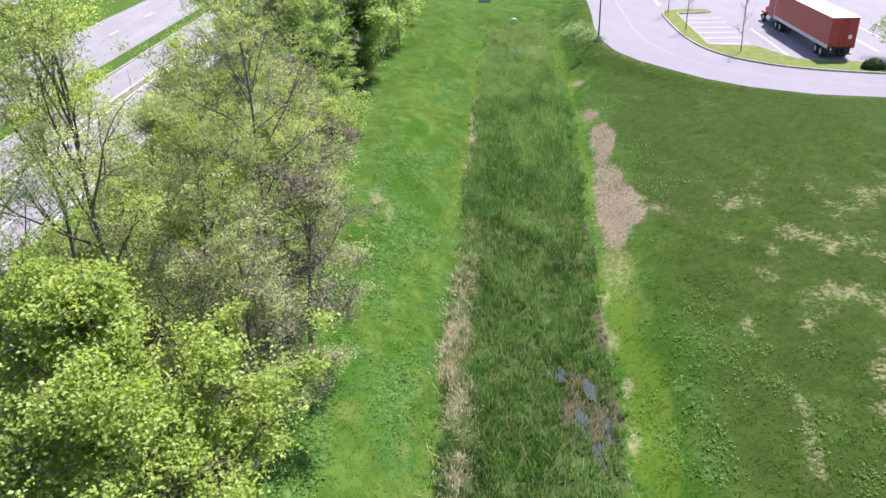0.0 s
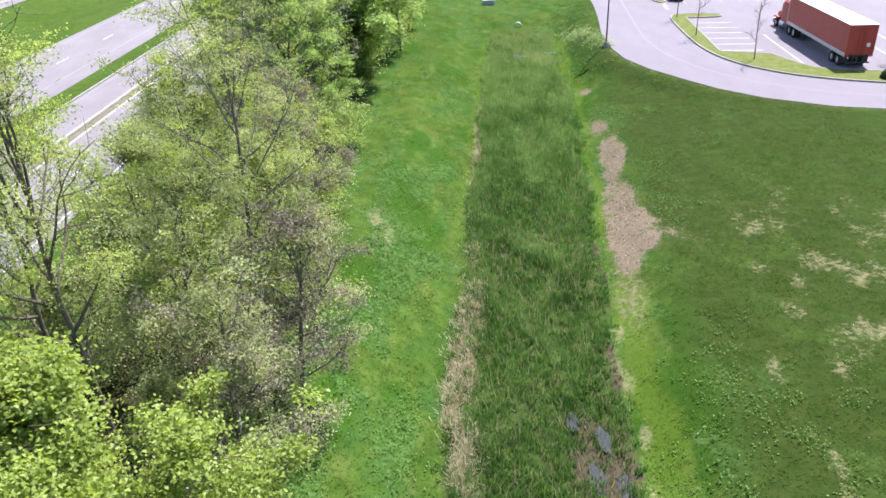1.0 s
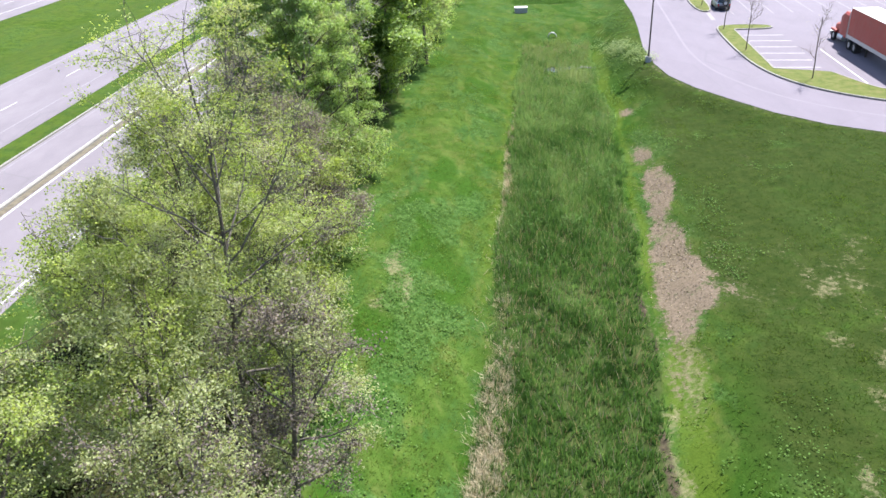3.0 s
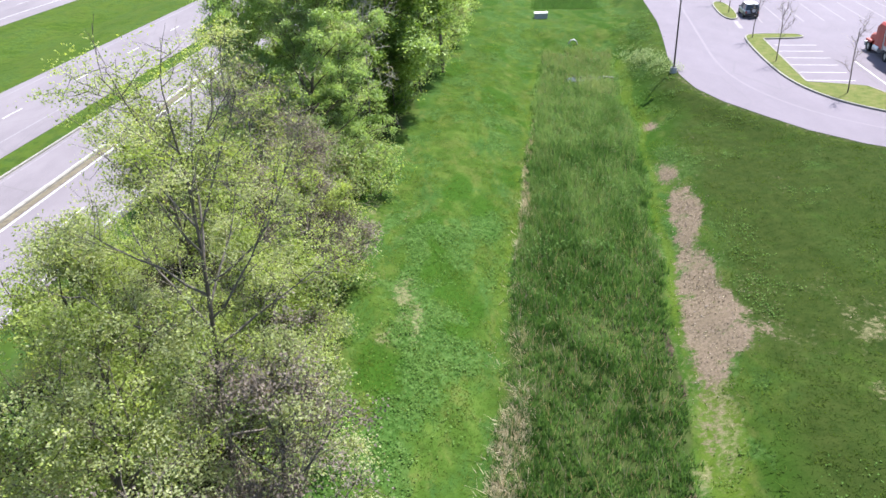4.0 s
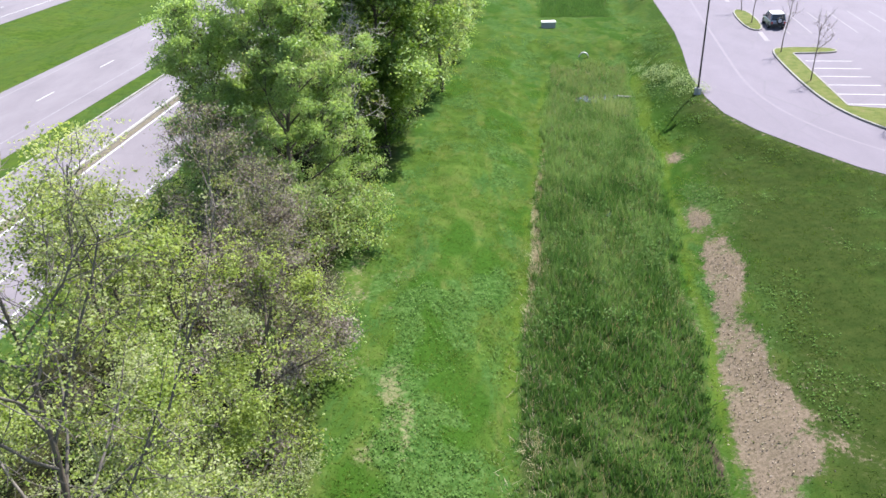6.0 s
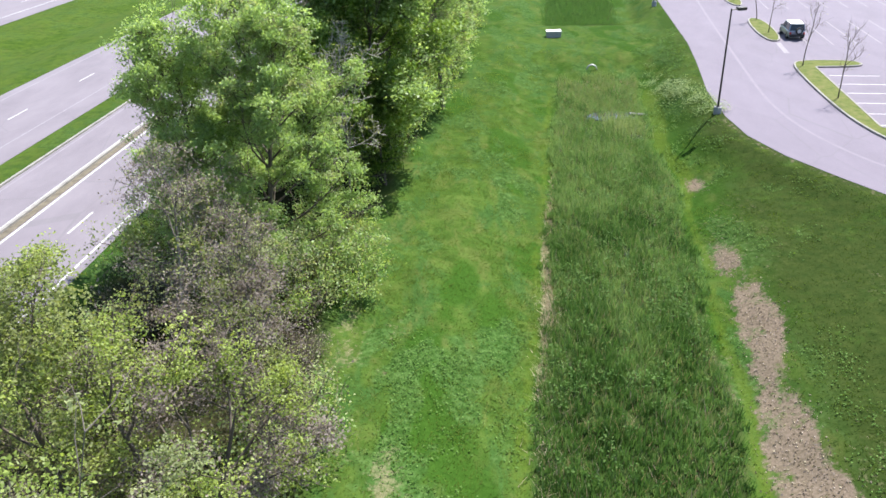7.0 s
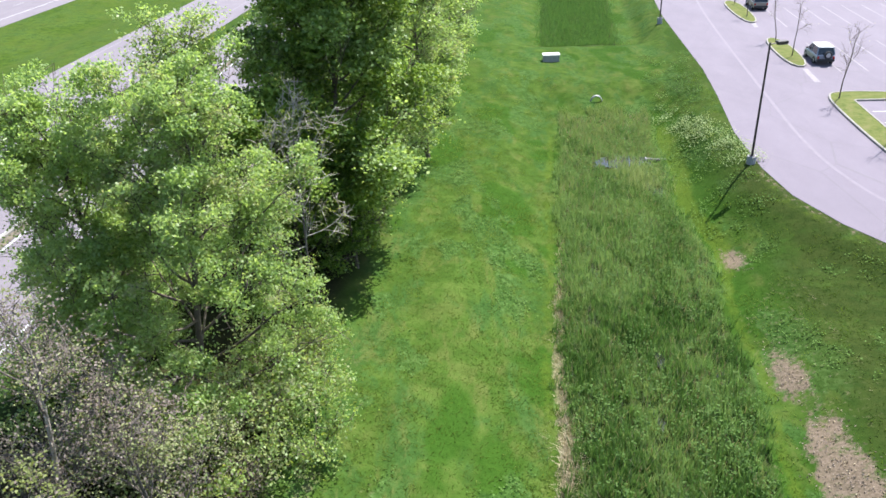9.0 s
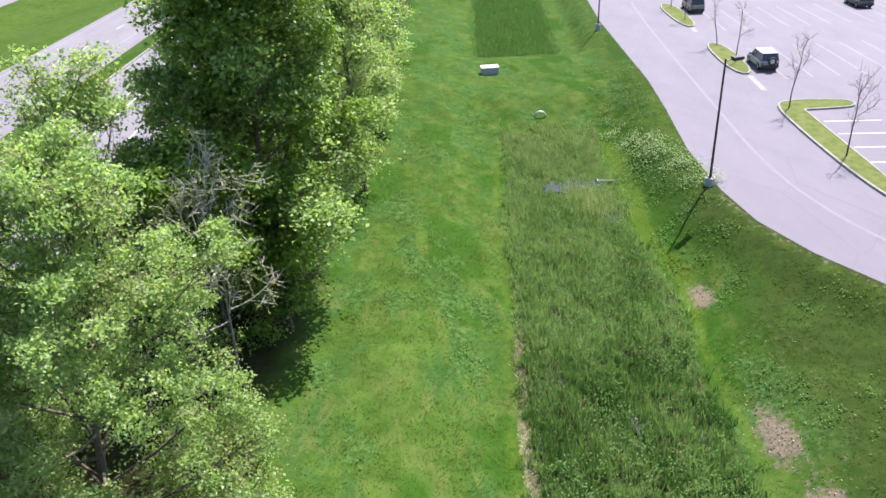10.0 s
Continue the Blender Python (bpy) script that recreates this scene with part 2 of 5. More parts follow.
M = {
    "meadow": make_ground(),
    "lot": make_asphalt("lot_asphalt", (0.107, 0.092, 0.118), (0.123, 0.1055, 0.135), (0.138, 0.12, 0.152)),
    "highway": make_asphalt("highway_asphalt", (0.118, 0.103, 0.12), (0.143, 0.126, 0.145), (0.166, 0.148, 0.166)),
    "paint": make_plain("road_paint", (0.36, 0.355, 0.355), 0.7, spread=0.2, scale=4),
    "faint_paint": make_plain("faint_paint", (0.128, 0.11, 0.139), 0.75, spread=0.12, scale=2),
    "worn_paint": make_plain("worn_paint", (0.17, 0.155, 0.175), 0.75, spread=0.25, scale=3),
    "kerb": make_plain("kerb_concrete", (0.19, 0.18, 0.165), 0.85, spread=0.3, scale=1.5),
    "gutter": make_plain("gutter_dirt", (0.1, 0.085, 0.06), 0.95, spread=0.45, scale=2),
    "concrete": make_plain("pale_concrete", (0.26, 0.26, 0.27), 0.8, spread=0.15),
    "bark": make_bark("grey_bark", (0.045, 0.035, 0.028), (0.15, 0.125, 0.1)),
    "pale_bark": make_bark("pale_bark", (0.2, 0.18, 0.155), (0.42, 0.385, 0.34)),
    "twig_bark": make_bark("twig_bark", (0.07, 0.06, 0.052), (0.17, 0.15, 0.135)),
    "pole": make_plain("pole_bronze", (0.035, 0.03, 0.028), 0.5, 0.3),
    "red": make_plain("trailer_red", (0.3, 0.036, 0.024), 0.45, spread=0.12, scale=0.8),
    "white": make_plain("white_paint", (0.62, 0.61, 0.58), 0.45, spread=0.06),
    "silver": make_plain("silver_metal", (0.42, 0.43, 0.45), 0.4, 0.6),
    "blue_grey": make_plain("car_blue_grey", (0.19, 0.22, 0.26), 0.3, 0.4, spread=0.06),
    "dark_car": make_plain("car_dark", (0.05, 0.05, 0.055), 0.3, 0.3, spread=0.1),
    "tan_car": make_plain("car_tan", (0.2, 0.185, 0.165), 0.35, 0.4, spread=0.06),
    "tyre": make_plain("tyre_rubber", (0.02, 0.02, 0.021), 0.85),
    "black": make_plain("black_plastic", (0.022, 0.022, 0.024), 0.6),
    "glass": make_glass("car_glass"),
    "lamp_red": make_plain("red_lens", (0.35, 0.02, 0.015), 0.25),
    "galv": make_plain("galvanised_steel", (0.24, 0.25, 0.25), 0.6, 0.2),
    "leaf_yellow": leaf_material("leaf_yellow", (0.115, 0.175, 0.035), (0.25, 0.325, 0.072), (0.38, 0.445, 0.135), 0.54, 0.35, 0.5),
    "leaf_pale": leaf_material("leaf_pale", (0.155, 0.19, 0.085), (0.285, 0.325, 0.155), (0.41, 0.44, 0.24)),
    "leaf_mid": leaf_material("leaf_mid", (0.125, 0.21, 0.06), (0.25, 0.37, 0.122), (0.39, 0.49, 0.22), 0.6, 0.45, 0.45),
    "leaf_olive": leaf_material("leaf_olive", (0.085, 0.115, 0.036), (0.17, 0.205, 0.07), (0.27, 0.305, 0.12)),
    "chip": leaf_material("dry_chips", (0.13, 0.105, 0.085), (0.2, 0.165, 0.14), (0.29, 0.25, 0.215), 0.15, 0.1, 0.9),
    # light end raised towards the yellow-green of sunlit boughs
    "leaf_maple": leaf_material("leaf_maple", (0.04, 0.085, 0.012), (0.125, 0.215, 0.03), (0.33, 0.43, 0.075), 0.36, 0.35),
    "seed": leaf_material("seed_clusters", (0.1, 0.083, 0.072), (0.165, 0.138, 0.122), (0.24, 0.21, 0.19), 0.3, 0.1),
    "blade_lawn": leaf_material("blade_lawn", (0.03, 0.058, 0.0085), (0.053, 0.093, 0.013), (0.098, 0.13, 0.026), 0.55, 0.06, 0.8),
    "blade_tuft": leaf_material("blade_tuft", (0.055, 0.095, 0.016), (0.095, 0.15, 0.027), (0.15, 0.2, 0.05), 0.6, 0.05, 0.9),
    "blade_reed": leaf_material("blade_reed", (0.027, 0.066, 0.019), (0.075, 0.16, 0.046), (0.185, 0.285, 0.12), 0.45, 0.14, 0.65),
    "blade_dry": leaf_material("blade_dry", (0.19, 0.155, 0.1), (0.31, 0.265, 0.18), (0.44, 0.39, 0.28), 0.25, 0.2, 0.8),
    "weed_pale": leaf_material("weed_pale", (0.14, 0.2, 0.08), (0.22, 0.29, 0.13), (0.34, 0.4, 0.24), 0.4, 0.1),
    "swale_leaf": leaf_material("swale_leaf", (0.04, 0.085, 0.022), (0.08, 0.15, 0.04), (0.14, 0.22, 0.075), 0.4, 0.08, 0.8),
    "weed_leaf": leaf_material("weed_leaf", (0.04, 0.095, 0.018), (0.08, 0.155, 0.032), (0.13, 0.21, 0.06), 0.35, 0.1, 0.7),
    "hedge": leaf_material("hedge_leaf", (0.02, 0.05, 0.015), (0.04, 0.085, 0.025), (0.07, 0.13, 0.04), 0.3),
}
water_n = Nodes("standing_water")
water_n.bump(water_n.noise(5, 3), 0.1, 0.02)
M["water"] = water_n.done((0.02, 0.022, 0.018), 0.08, 0, 0.6)


def make_island_grass():
    n = Nodes("island_grass")
    c = n.ramp(n.noise(1.2, 6, 0.7), (0.3, (0.05, 0.075, 0.016)), (0.52, (0.095, 0.11, 0.03)), (0.72, (0.14, 0.12, 0.06)))
    n.bump(n.noise(20, 5, 0.8), 0.6, 0.05)
    return n.done(c, 0.95, 0, 0.1)


M["lawn_dry"] = make_island_grass()


# ---------------------------------------------------------------- mesh helpers
def mesh_np(name, co, faces, mats, tint=None, slots=None, smooth=False):
    """A mesh from arrays: points (n, 3) and faces (m, k)."""
    me = bpy.data.meshes.new(name)
    m, k = faces.shape
    me.vertices.add(len(co))
    me.vertices.foreach_set("co", np.ascontiguousarray(co, dtype=np.float32).ravel())
    me.loops.add(m * k)
    me.loops.foreach_set("vertex_index", np.ascontiguousarray(faces, dtype=np.int32).ravel())
    me.polygons.add(m)
    me.polygons.foreach_set("loop_start", np.arange(0, m * k, k, dtype=np.int32))
    for mat in mats:
        me.materials.append(mat)
    if slots is not None:
        me.polygons.foreach_set("material_index", slots.astype(np.int32))
    if smooth:
        me.polygons.foreach_set("use_smooth", np.ones(m, dtype=bool))
    if tint is not None:
        at = me.attributes.new("tint", "FLOAT", "POINT")
        at.data.foreach_set("value", np.ascontiguousarray(tint, dtype=np.float32))
    me.update(calc_edges=True)
    return me


def part(name, bm, material, parent=None, label=""):
    """Links a bmesh as one mesh object under a thing or a part."""
    me = bpy.data.meshes.new(name)
    bm.to_mesh(me)
    bm.free()
    me.materials.append(material)
    ob = new(name, me)
    if parent is not None:
        ob.parent = parent
    if label:
        tagged(ob, label)
    return ob


def box(bm, x0, y0, z0, x1, y1, z1, bevel=0.0):
    r = bmesh.ops.create_cube(bm, size=1.0)
    m = Matrix.Translation(((x0 + x1) / 2, (y0 + y1) / 2, (z0 + z1) / 2)) @ Matrix.Diagonal((x1 - x0, y1 - y0, z1 - z0, 1))
    bmesh.ops.transform(bm, matrix=m, verts=r["verts"])
    if bevel:
        edges = list({e for v in r["verts"] for e in v.link_edges})
        bmesh.ops.bevel(bm, geom=edges, offset=bevel, segments=2, affect="EDGES", profile=0.6)
    return bm


def boxed(*a):
    return box(bmesh.new(), *a)


def cyl(bm, p, q, r0, r1=None, n=12):
    p, q = Vector(p), Vector(q)
    d = q - p
    m = Matrix.Translation((p + q) / 2) @ d.to_track_quat("Z", "Y").to_matrix().to_4x4()
    bmesh.ops.create_cone(bm, cap_ends=True, segments=n, radius1=r0, radius2=r0 if r1 is None else r1, depth=d.length, matrix=m)
    return bm


def round_off(pts, times=2, closed=True):
    """Cuts the corners of an outline."""
    for _ in range(times):
        out = []
        n = len(pts)
        for i in range(n if closed else n - 1):
            a, b = pts[i], pts[(i + 1) % n]
            out += [(a[0] * 0.75 + b[0] * 0.25, a[1] * 0.75 + b[1] * 0.25), (a[0] * 0.25 + b[0] * 0.75, a[1] * 0.25 + b[1] * 0.75)]
        pts = out
    return pts


def slab(bm, outline, z0, z1):
    """A flat slab of an outline, with sides."""
    top = [bm.verts.new((x, y, z1)) for x, y in outline]
    low = [bm.verts.new((x, y, z0)) for x, y in outline]
    n = len(outline)
    f = bm.faces.new(top)
    for i in range(n):
        j = (i + 1) % n
        bm.faces.new((top[j], top[i], low[i], low[j]))
    bmesh.ops.recalc_face_normals(bm, faces=bm.faces)
    bmesh.ops.triangulate(bm, faces=[f])
    return bm


def inset_outline(pts, d):
    """The outline moved inwards by d."""
    n = len(pts)
    area = sum(pts[i][0] * pts[(i + 1) % n][1] - pts[(i + 1) % n][0] * pts[i][1] for i in range(n))
    s = 1 if area > 0 else -1
    out = []
    for i in range(n):
        a, b = Vector(pts[i - 1]), Vector(pts[(i + 1) % n])
        t = (b - a).normalized()
        out.append((pts[i][0] - t.y * d * s, pts[i][1] + t.x * d * s))
    return out


def strip(bm, pts, width, z):
    """A painted band along a line of points."""
    rows = []
    for i, (x, y) in enumerate(pts):
        a, b = Vector(pts[max(0, i - 1)]), Vector(pts[min(len(pts) - 1, i + 1)])
        t = (b - a).normalized()
        nx, ny = -t.y * width / 2, t.x * width / 2
        rows.append((bm.verts.new((x + nx, y + ny, z)), bm.verts.new((x - nx, y - ny, z))))
    for (a, b), (c, d) in zip(rows, rows[1:]):
        bm.faces.new((a, b, d, c))
    bmesh.ops.recalc_face_normals(bm, faces=bm.faces)
    if bm.faces[:] and bm.faces[:][0].normal.z < 0:
        bmesh.ops.reverse_faces(bm, faces=bm.faces)
    return bm


# ---------------------------------------------------------------- the lie of the land
LOT_Z, ROAD_Z = 1.5, 1.5


def road_shift(y):
    """The roads run a little askew to the swale."""
    return 0.045 * (np.clip(y, -300, 500) - 90)


def smooth(a, b, v):
    t = np.clip((v - a) / (b - a), 0, 1)
    return t * t * (3 - 2 * t)


def x_left(y):
    return -2.75 + 0.094 * y + 0.25 * np.sin(y * 0.35) * 0.6


def x_right(y):
    return 4.3 + 0.118 * y - 1.0 * smooth(76, 84, y) + 0.2 * np.sin(y * 0.5 + 1)


LOT_EDGE = [(60, 260), (40, 215), (30.5, 180), (25.8, 154), (23.4, 134), (22.6, 123), (21.6, 109), (20.6, 101), (19.1, 91), (18.75, 84), (19.1, 79.5),
            (20.4, 75.4), (22.5, 71.4), (24.6, 67.8), (27.5, 64.6), (31.9, 61.7), (36.9, 60.1), (60, 57.5), (110, 56), (240, 56)]


def lot_inside(x, y):
    """The distance in from the lot's edge; negative on the grass."""
    px, py = np.asarray(x, dtype=float), np.asarray(y, dtype=float)
    best = np.full(np.broadcast(px, py).shape, 1e9)
    for (ax, ay), (bx, by) in zip(LOT_EDGE, LOT_EDGE[1:]):
        ex, ey = bx - ax, by - ay
        t = np.clip(((px - ax) * ex + (py - ay) * ey) / (ex * ex + ey * ey), 0, 1)
        best = np.minimum(best, np.hypot(px - ax - t * ex, py - ay - t * ey))
    ys = np.array([p[1] for p in LOT_EDGE])[::-1] + np.arange(len(LOT_EDGE)) * 1e-6
    xs = np.array([p[0] for p in LOT_EDGE])[::-1]
    return np.where((py > 56) & (px > np.interp(py, ys, xs)), best, -best)


def rolls(x, y):
    return 0.05 * np.sin(x * 0.9 + 0.4 * y) + 0.05 * np.sin(0.7 * y - 0.5 * x + 1.3) + 0.03 * np.sin(1.9 * x + 1.1 * y)


def height(x, y):
    """The ground's height: a swale between two banks, a lot on one side and a highway on the other."""
    x, y = np.asarray(x, dtype=float), np.asarray(y, dtype=float)
    dl, dr = x_left(y) - x, x - x_right(y)
    deep = 1 - smooth(102, 110, y) * (1 - 0.6 * smooth(122, 128, y))
    left = 1.55 * smooth(0.2, 6.5, dl) + 0.6 * smooth(5, 16, dl)
    right = 1.35 * smooth(-0.1, 4.2, dr) + 0.8 * smooth(3, 15, dr)
    bank = np.where(dl > 0, left, np.where(dr > 0, right, 0.0))
    z = -0.75 + bank + (1 - deep) * 1.35 * (1 - np.clip(bank / 2.0, 0, 1))
    z = z + rolls(x, y) * (1 - smooth(15, 18, np.abs(x)))
    # under the lot and the roads the ground is cut a little lower
    edge = lot_inside(x, y)
    into = smooth(-4.0, -0.2, edge)
    z = z * (1 - into) + (LOT_Z - 0.015) * into
    z = np.where(edge > 0.75, LOT_Z - 0.25, z)
    flat = smooth(15.5, 18.8, -x)
    z = z * (1 - flat) + (ROAD_Z - 0.02) * flat
    rx = x - road_shift(y)
    z = z - 0.9 * np.exp(-((rx + 57.5) / 5.0) ** 2)
    on_road = ((rx < -21.8) & (rx > -31.8)) | ((rx < -36.5) & (rx > -46.0)) | ((rx < -69.6) & (rx > -85.0))
    z = np.where(on_road, ROAD_Z - 0.25, z)
    return z


def value_noise(x, y, size, seed=0):
    """Smooth uneven noise between 0 and 1, about size metres across."""
    u, v = np.asarray(x) / size + 31.7 * seed, np.asarray(y) / size + 17.3 * seed
    i, j = np.floor(u), np.floor(v)
    f, g = u - i, v - j
    f, g = f * f * (3 - 2 * f), g * g * (3 - 2 * g)

    def corner(a, b):
        h = np.sin(a * 127.1 + b * 311.7 + seed * 74.7) * 43758.5453
        return h - np.floor(h)

    top = corner(i, j) * (1 - f) + corner(i + 1, j) * f
    low = corner(i, j + 1) * (1 - f) + corner(i + 1, j + 1) * f
    return top * (1 - g) + low * g


def rough_noise(x, y, size, seed=0):
    return 0.55 * value_noise(x, y, size, seed) + 0.3 * value_noise(x, y, size / 2.3, seed + 1) + 0.15 * value_noise(x, y, size / 5.1, seed + 2)


def blob(x, y, cx, cy, rx, ry):
    return np.exp(-(((x - cx) / rx) ** 2 + ((y - cy) / ry) ** 2))


def wood_edge(y):
    """Where the meadow ends and the wood strip begins."""
    return np.interp(y, [16, 24, 30, 34, 41, 46, 53, 57, 62, 66, 70, 75, 81, 92, 98, 107, 130, 160], [-6.3, -6.1, -5.8, -5.4, -5.9, -6.3, -7.0, -7.4, -7.2, -6.8, -6.3, -5.5, -4.8, -4.1, -3.6, -2.4, -0.6, 2.0])


def zones(x, y):
    """What grows where, each between 0 and 1."""
    x, y = np.asarray(x, float), np.asarray(y, float)
    dl, dr = x_left(y) - x, x - x_right(y)
    far = 1.7 * smooth(112, 122, y)
    inside = (1 - smooth(-0.35, 0.35, dl - far)) * (1 - smooth(-0.35, 0.35, dr + far))
    deep = 1 - smooth(101, 107, y) * (1 - smooth(123.5, 126.5, y))
    reed = inside * deep * (1 - 0.5 * smooth(60, 96, y) * (1 - smooth(122, 126, y)))
    n1, n2, n3, n4 = (rough_noise(x, y * 0.6, s, k) for s, k in ((3.6, 1), (2.2, 5), (1.3, 9), (5.0, 13)))
    dull = np.maximum(smooth(1.5, 5.0, dr) * (1 - 0.5 * smooth(80, 95, y)) * (0.75 + 0.6 * n4), 0.35 * smooth(18, 24, -x))
    lush = 0.75 * smooth(0.5, 0.66, n1)
    for c in ((-3.9, 38.5, 1.1, 3.0), (-4.8, 28, 1.0, 3.5), (0.3, 57, 1.2, 4), (13.5, 33, 1.4, 5), (-4.9, 39.5, 0.9, 2.4), (17.5, 48, 2.0, 6), (-1.4, 60.5, 0.9, 2.6)):
        lush = np.maximum(lush, blob(x, y, *c))
    leafy = 0.8 * smooth(0.54, 0.66, n2)
    for c in ((-2.6, 39, 1.4, 3.2), (-1.2, 51.5, 1.0, 2.5), (14.6, 52.5, 1.2, 2.8), (15.2, 45.5, 0.9, 2.5), (-2.0, 27, 1.2, 3.0), (12.5, 28, 1.5, 4)):
        leafy = np.maximum(leafy, blob(x, y, *c) * (0.5 + n3))
    leafy = leafy * (1 - 0.7 * blob(dl, 0, 0.6, 0, 0.7, 1))
    break_up = np.clip(3.6 * (n3 - 0.32), 0, 1.3)
    dry = (0.3 + 0.3 * (1 - smooth(32, 46, y))) * np.exp(-((dl + 0.6) / 0.75) ** 2) * (1 - smooth(36, 58, y)) * deep * break_up
    dry = np.maximum(dry, 0.5 * np.exp(-((dr - 0.1) / 0.45) ** 2) * (1 - smooth(50, 66, y)) * break_up)
    dry = np.maximum(dry, 0.4 * smooth(13.5, 17, x) * (1 - smooth(40, 56, y)) * break_up)
    dry = np.maximum(dry, 0.5 * np.exp(-((dr - 1.4) / 0.8) ** 2) * smooth(30, 36, y) * (1 - smooth(42, 46, y)))
    dry = np.maximum(dry, 1.0 * np.exp(-((dl + 0.05) / 0.3) ** 2) * smooth(50, 56, y) * (1 - smooth(75, 80, y)) * np.clip(break_up + 0.3, 0, 1))
    dry = np.maximum(dry, (0.35 + 0.3 * np.sin(y * 1.7)) * np.exp(-((dr - 0.4) / 0.4) ** 2) * (1 - smooth(34, 44, y)))
    for c in ((-4.0, 45.5, 0.7, 3), (-4.3, 26.5, 0.35, 3), (-4.9, 41.5, 0.7, 1.6), (-4.6, 52, 0.7, 4), (-3.2, 44, 0.4, 3), (-1.9, 40.6, 0.35, 0.5)):
        dry = np.maximum(dry, 0.6 * blob(x, y, *c) * np.clip(break_up - 0.15, 0, 1.2))
    dry = np.maximum(dry, 0.5 * np.clip(break_up - 0.2, 0, 1.2) * np.exp(-((x - 14.7 - 0.11 * (y - 33) - 0.3 * np.sin(y * 0.6)) / 0.55) ** 2) * (1 - smooth(31, 36, y)))
    dry = np.maximum(dry, 0.5 * np.exp(-((x - wood_edge(y) - 0.4) / 1.0) ** 2) * smooth(40, 50, y) * (1 - smooth(64, 69, y)) * np.clip(break_up - 0.25, 0, 1))
    dry = np.maximum(dry, 0.25 * smooth(0.6, 0.75, n4) * (dr > 0.5))
    # a worn track up the bank, widest at its lower end
    wob = (n3 - 0.5) * 1.6
    mid = np.interp(y, [40, 44, 48, 52, 56, 60, 64], [10.6, 11.5, 11.6, 12.1, 13.1, 13.4, 13.6]) + 0.6 * (n4 - 0.5)
    half = np.interp(y, [38.5, 41, 43, 46, 49, 53, 57, 60, 63], [0.1, 1.0, 1.6, 1.25, 0.8, 0.8, 0.95, 0.6, 0.1]) + 0.7 * wob
    bare = (1 - smooth(half - 0.5, half + 0.5, np.abs(x - mid))) * smooth(38.5, 41, y + 2 * (n2 - 0.5)) * (1 - smooth(60, 64, y))
    bare = bare * np.clip(0.15 + 1.5 * rough_noise(x, y * 0.7, 0.9, 71), 0, 1)
    bare = np.maximum(bare, 0.42 * np.exp(-((dr - 0.9 - wob * 0.5) / 0.7) ** 2) * smooth(32, 37, y) * (1 - smooth(41, 46, y)))
    bare = np.maximum(bare, 0.45 * blob(x, y, 13.6, 42.6, 0.9, 1.3))
    bare = np.maximum(bare, 0.8 * blob(x, y, 14.4, 75, 0.7, 1.6))
    bare = np.maximum(bare, 0.7 * blob(x, y, 13.5, 64, 0.8, 2.2) * (0.5 + n3))
    verge = lot_inside(x, y)
    bare = np.maximum(bare, 0.4 * np.exp(-((verge + 0.3) / 0.35) ** 2) * (y < 84))
    mud = reed * np.maximum(np.maximum(blob(x, y, 10.9, 90.9, 2.8, 2.2), blob(x, y, 12.3, 85.6, 1.0, 2.4)), blob(x, y, 6.0, 25.6, 1.7, 3.2))
    mud = np.maximum(mud, 0.7 * np.exp(-((dr + 0.1) / 0.25) ** 2) * (1 - smooth(48, 60, y)) * break_up)
    band = 0.6 * np.exp(-((dl - 0.55) / 0.45) ** 2) * smooth(34, 46, y) + 0.7 * np.exp(-((dr - 0.5) / 0.4) ** 2) * smooth(38, 46, y)
    band = band + 1.1 * np.exp(-((dr - 1.1) / 1.0) ** 2) * (1 - smooth(36, 44, y))
    band = band + 0.8 * np.exp(-((dr - 0.9) / 0.6) ** 2) * smooth(70, 78, y) * (1 - smooth(97, 101, y))
    band = np.maximum(band * (0.4 + n2) * (1 - smooth(96, 104, y)), 0.5 * smooth(30, 36, -x))
    band = np.maximum(band, 0.4 * np.exp(-((verge + 0.7) / 0.8) ** 2) * (y < 110))
    wood = smooth(-0.5, 1.5, wood_edge(y) - 0.5 + 1.2 * (n3 - 0.5) - x)
    wood = wood * (1 - smooth(19, 21.5, -x)) * smooth(5, 14, y)
    parts = dict(reed=reed, dry=dry, bare=bare, mud=mud, strip=np.clip(band, 0, 1), wood=wood, dull=dull, lush=lush, leafy=leafy)
    return {k: np.clip(v, 0, 1) for k, v in parts.items()}


def build_ground():
    xs = np.concatenate([[-2500, -1200, -600, -300, -180, -130], np.arange(-100, -24, 1.0), np.arange(-24, -8, 0.5), np.arange(-8, 22, 0.3), np.arange(22, 46, 0.5), np.arange(46, 100, 2.0), [130, 180, 300, 600, 1200, 2500]])
    ys = np.concatenate([[-2500, -1200, -600, -300, -150, -80, -40, -20, -8], np.arange(0, 20, 0.5), np.arange(20, 84, 0.4), np.arange(84, 150, 0.5), np.arange(150, 260, 2.0), [280, 320, 400, 600, 1200, 2500]])
    gx, gy = np.meshgrid(xs, ys)
    gz = height(gx, gy)
    co = np.stack([gx.ravel(), gy.ravel(), gz.ravel()], 1)
    w = len(xs)
    i = (np.arange(len(ys) - 1)[:, None] * w + np.arange(w - 1)[None, :]).ravel()
    me = mesh_np("ground", co, np.stack([i, i + 1, i + 1 + w, i + w], 1), [M["meadow"]], smooth=True)
    x, y = co[:, 0], co[:, 1]
    for name, v in zones(x, y).items():
        me.attributes.new(name, "FLOAT", "POINT").data.foreach_set("value", np.clip(v, 0, 1).astype(np.float32))
    return tagged(new("ground", me), "green meadow ground with a grassy swale", "ground", kind="structure")


build_ground()


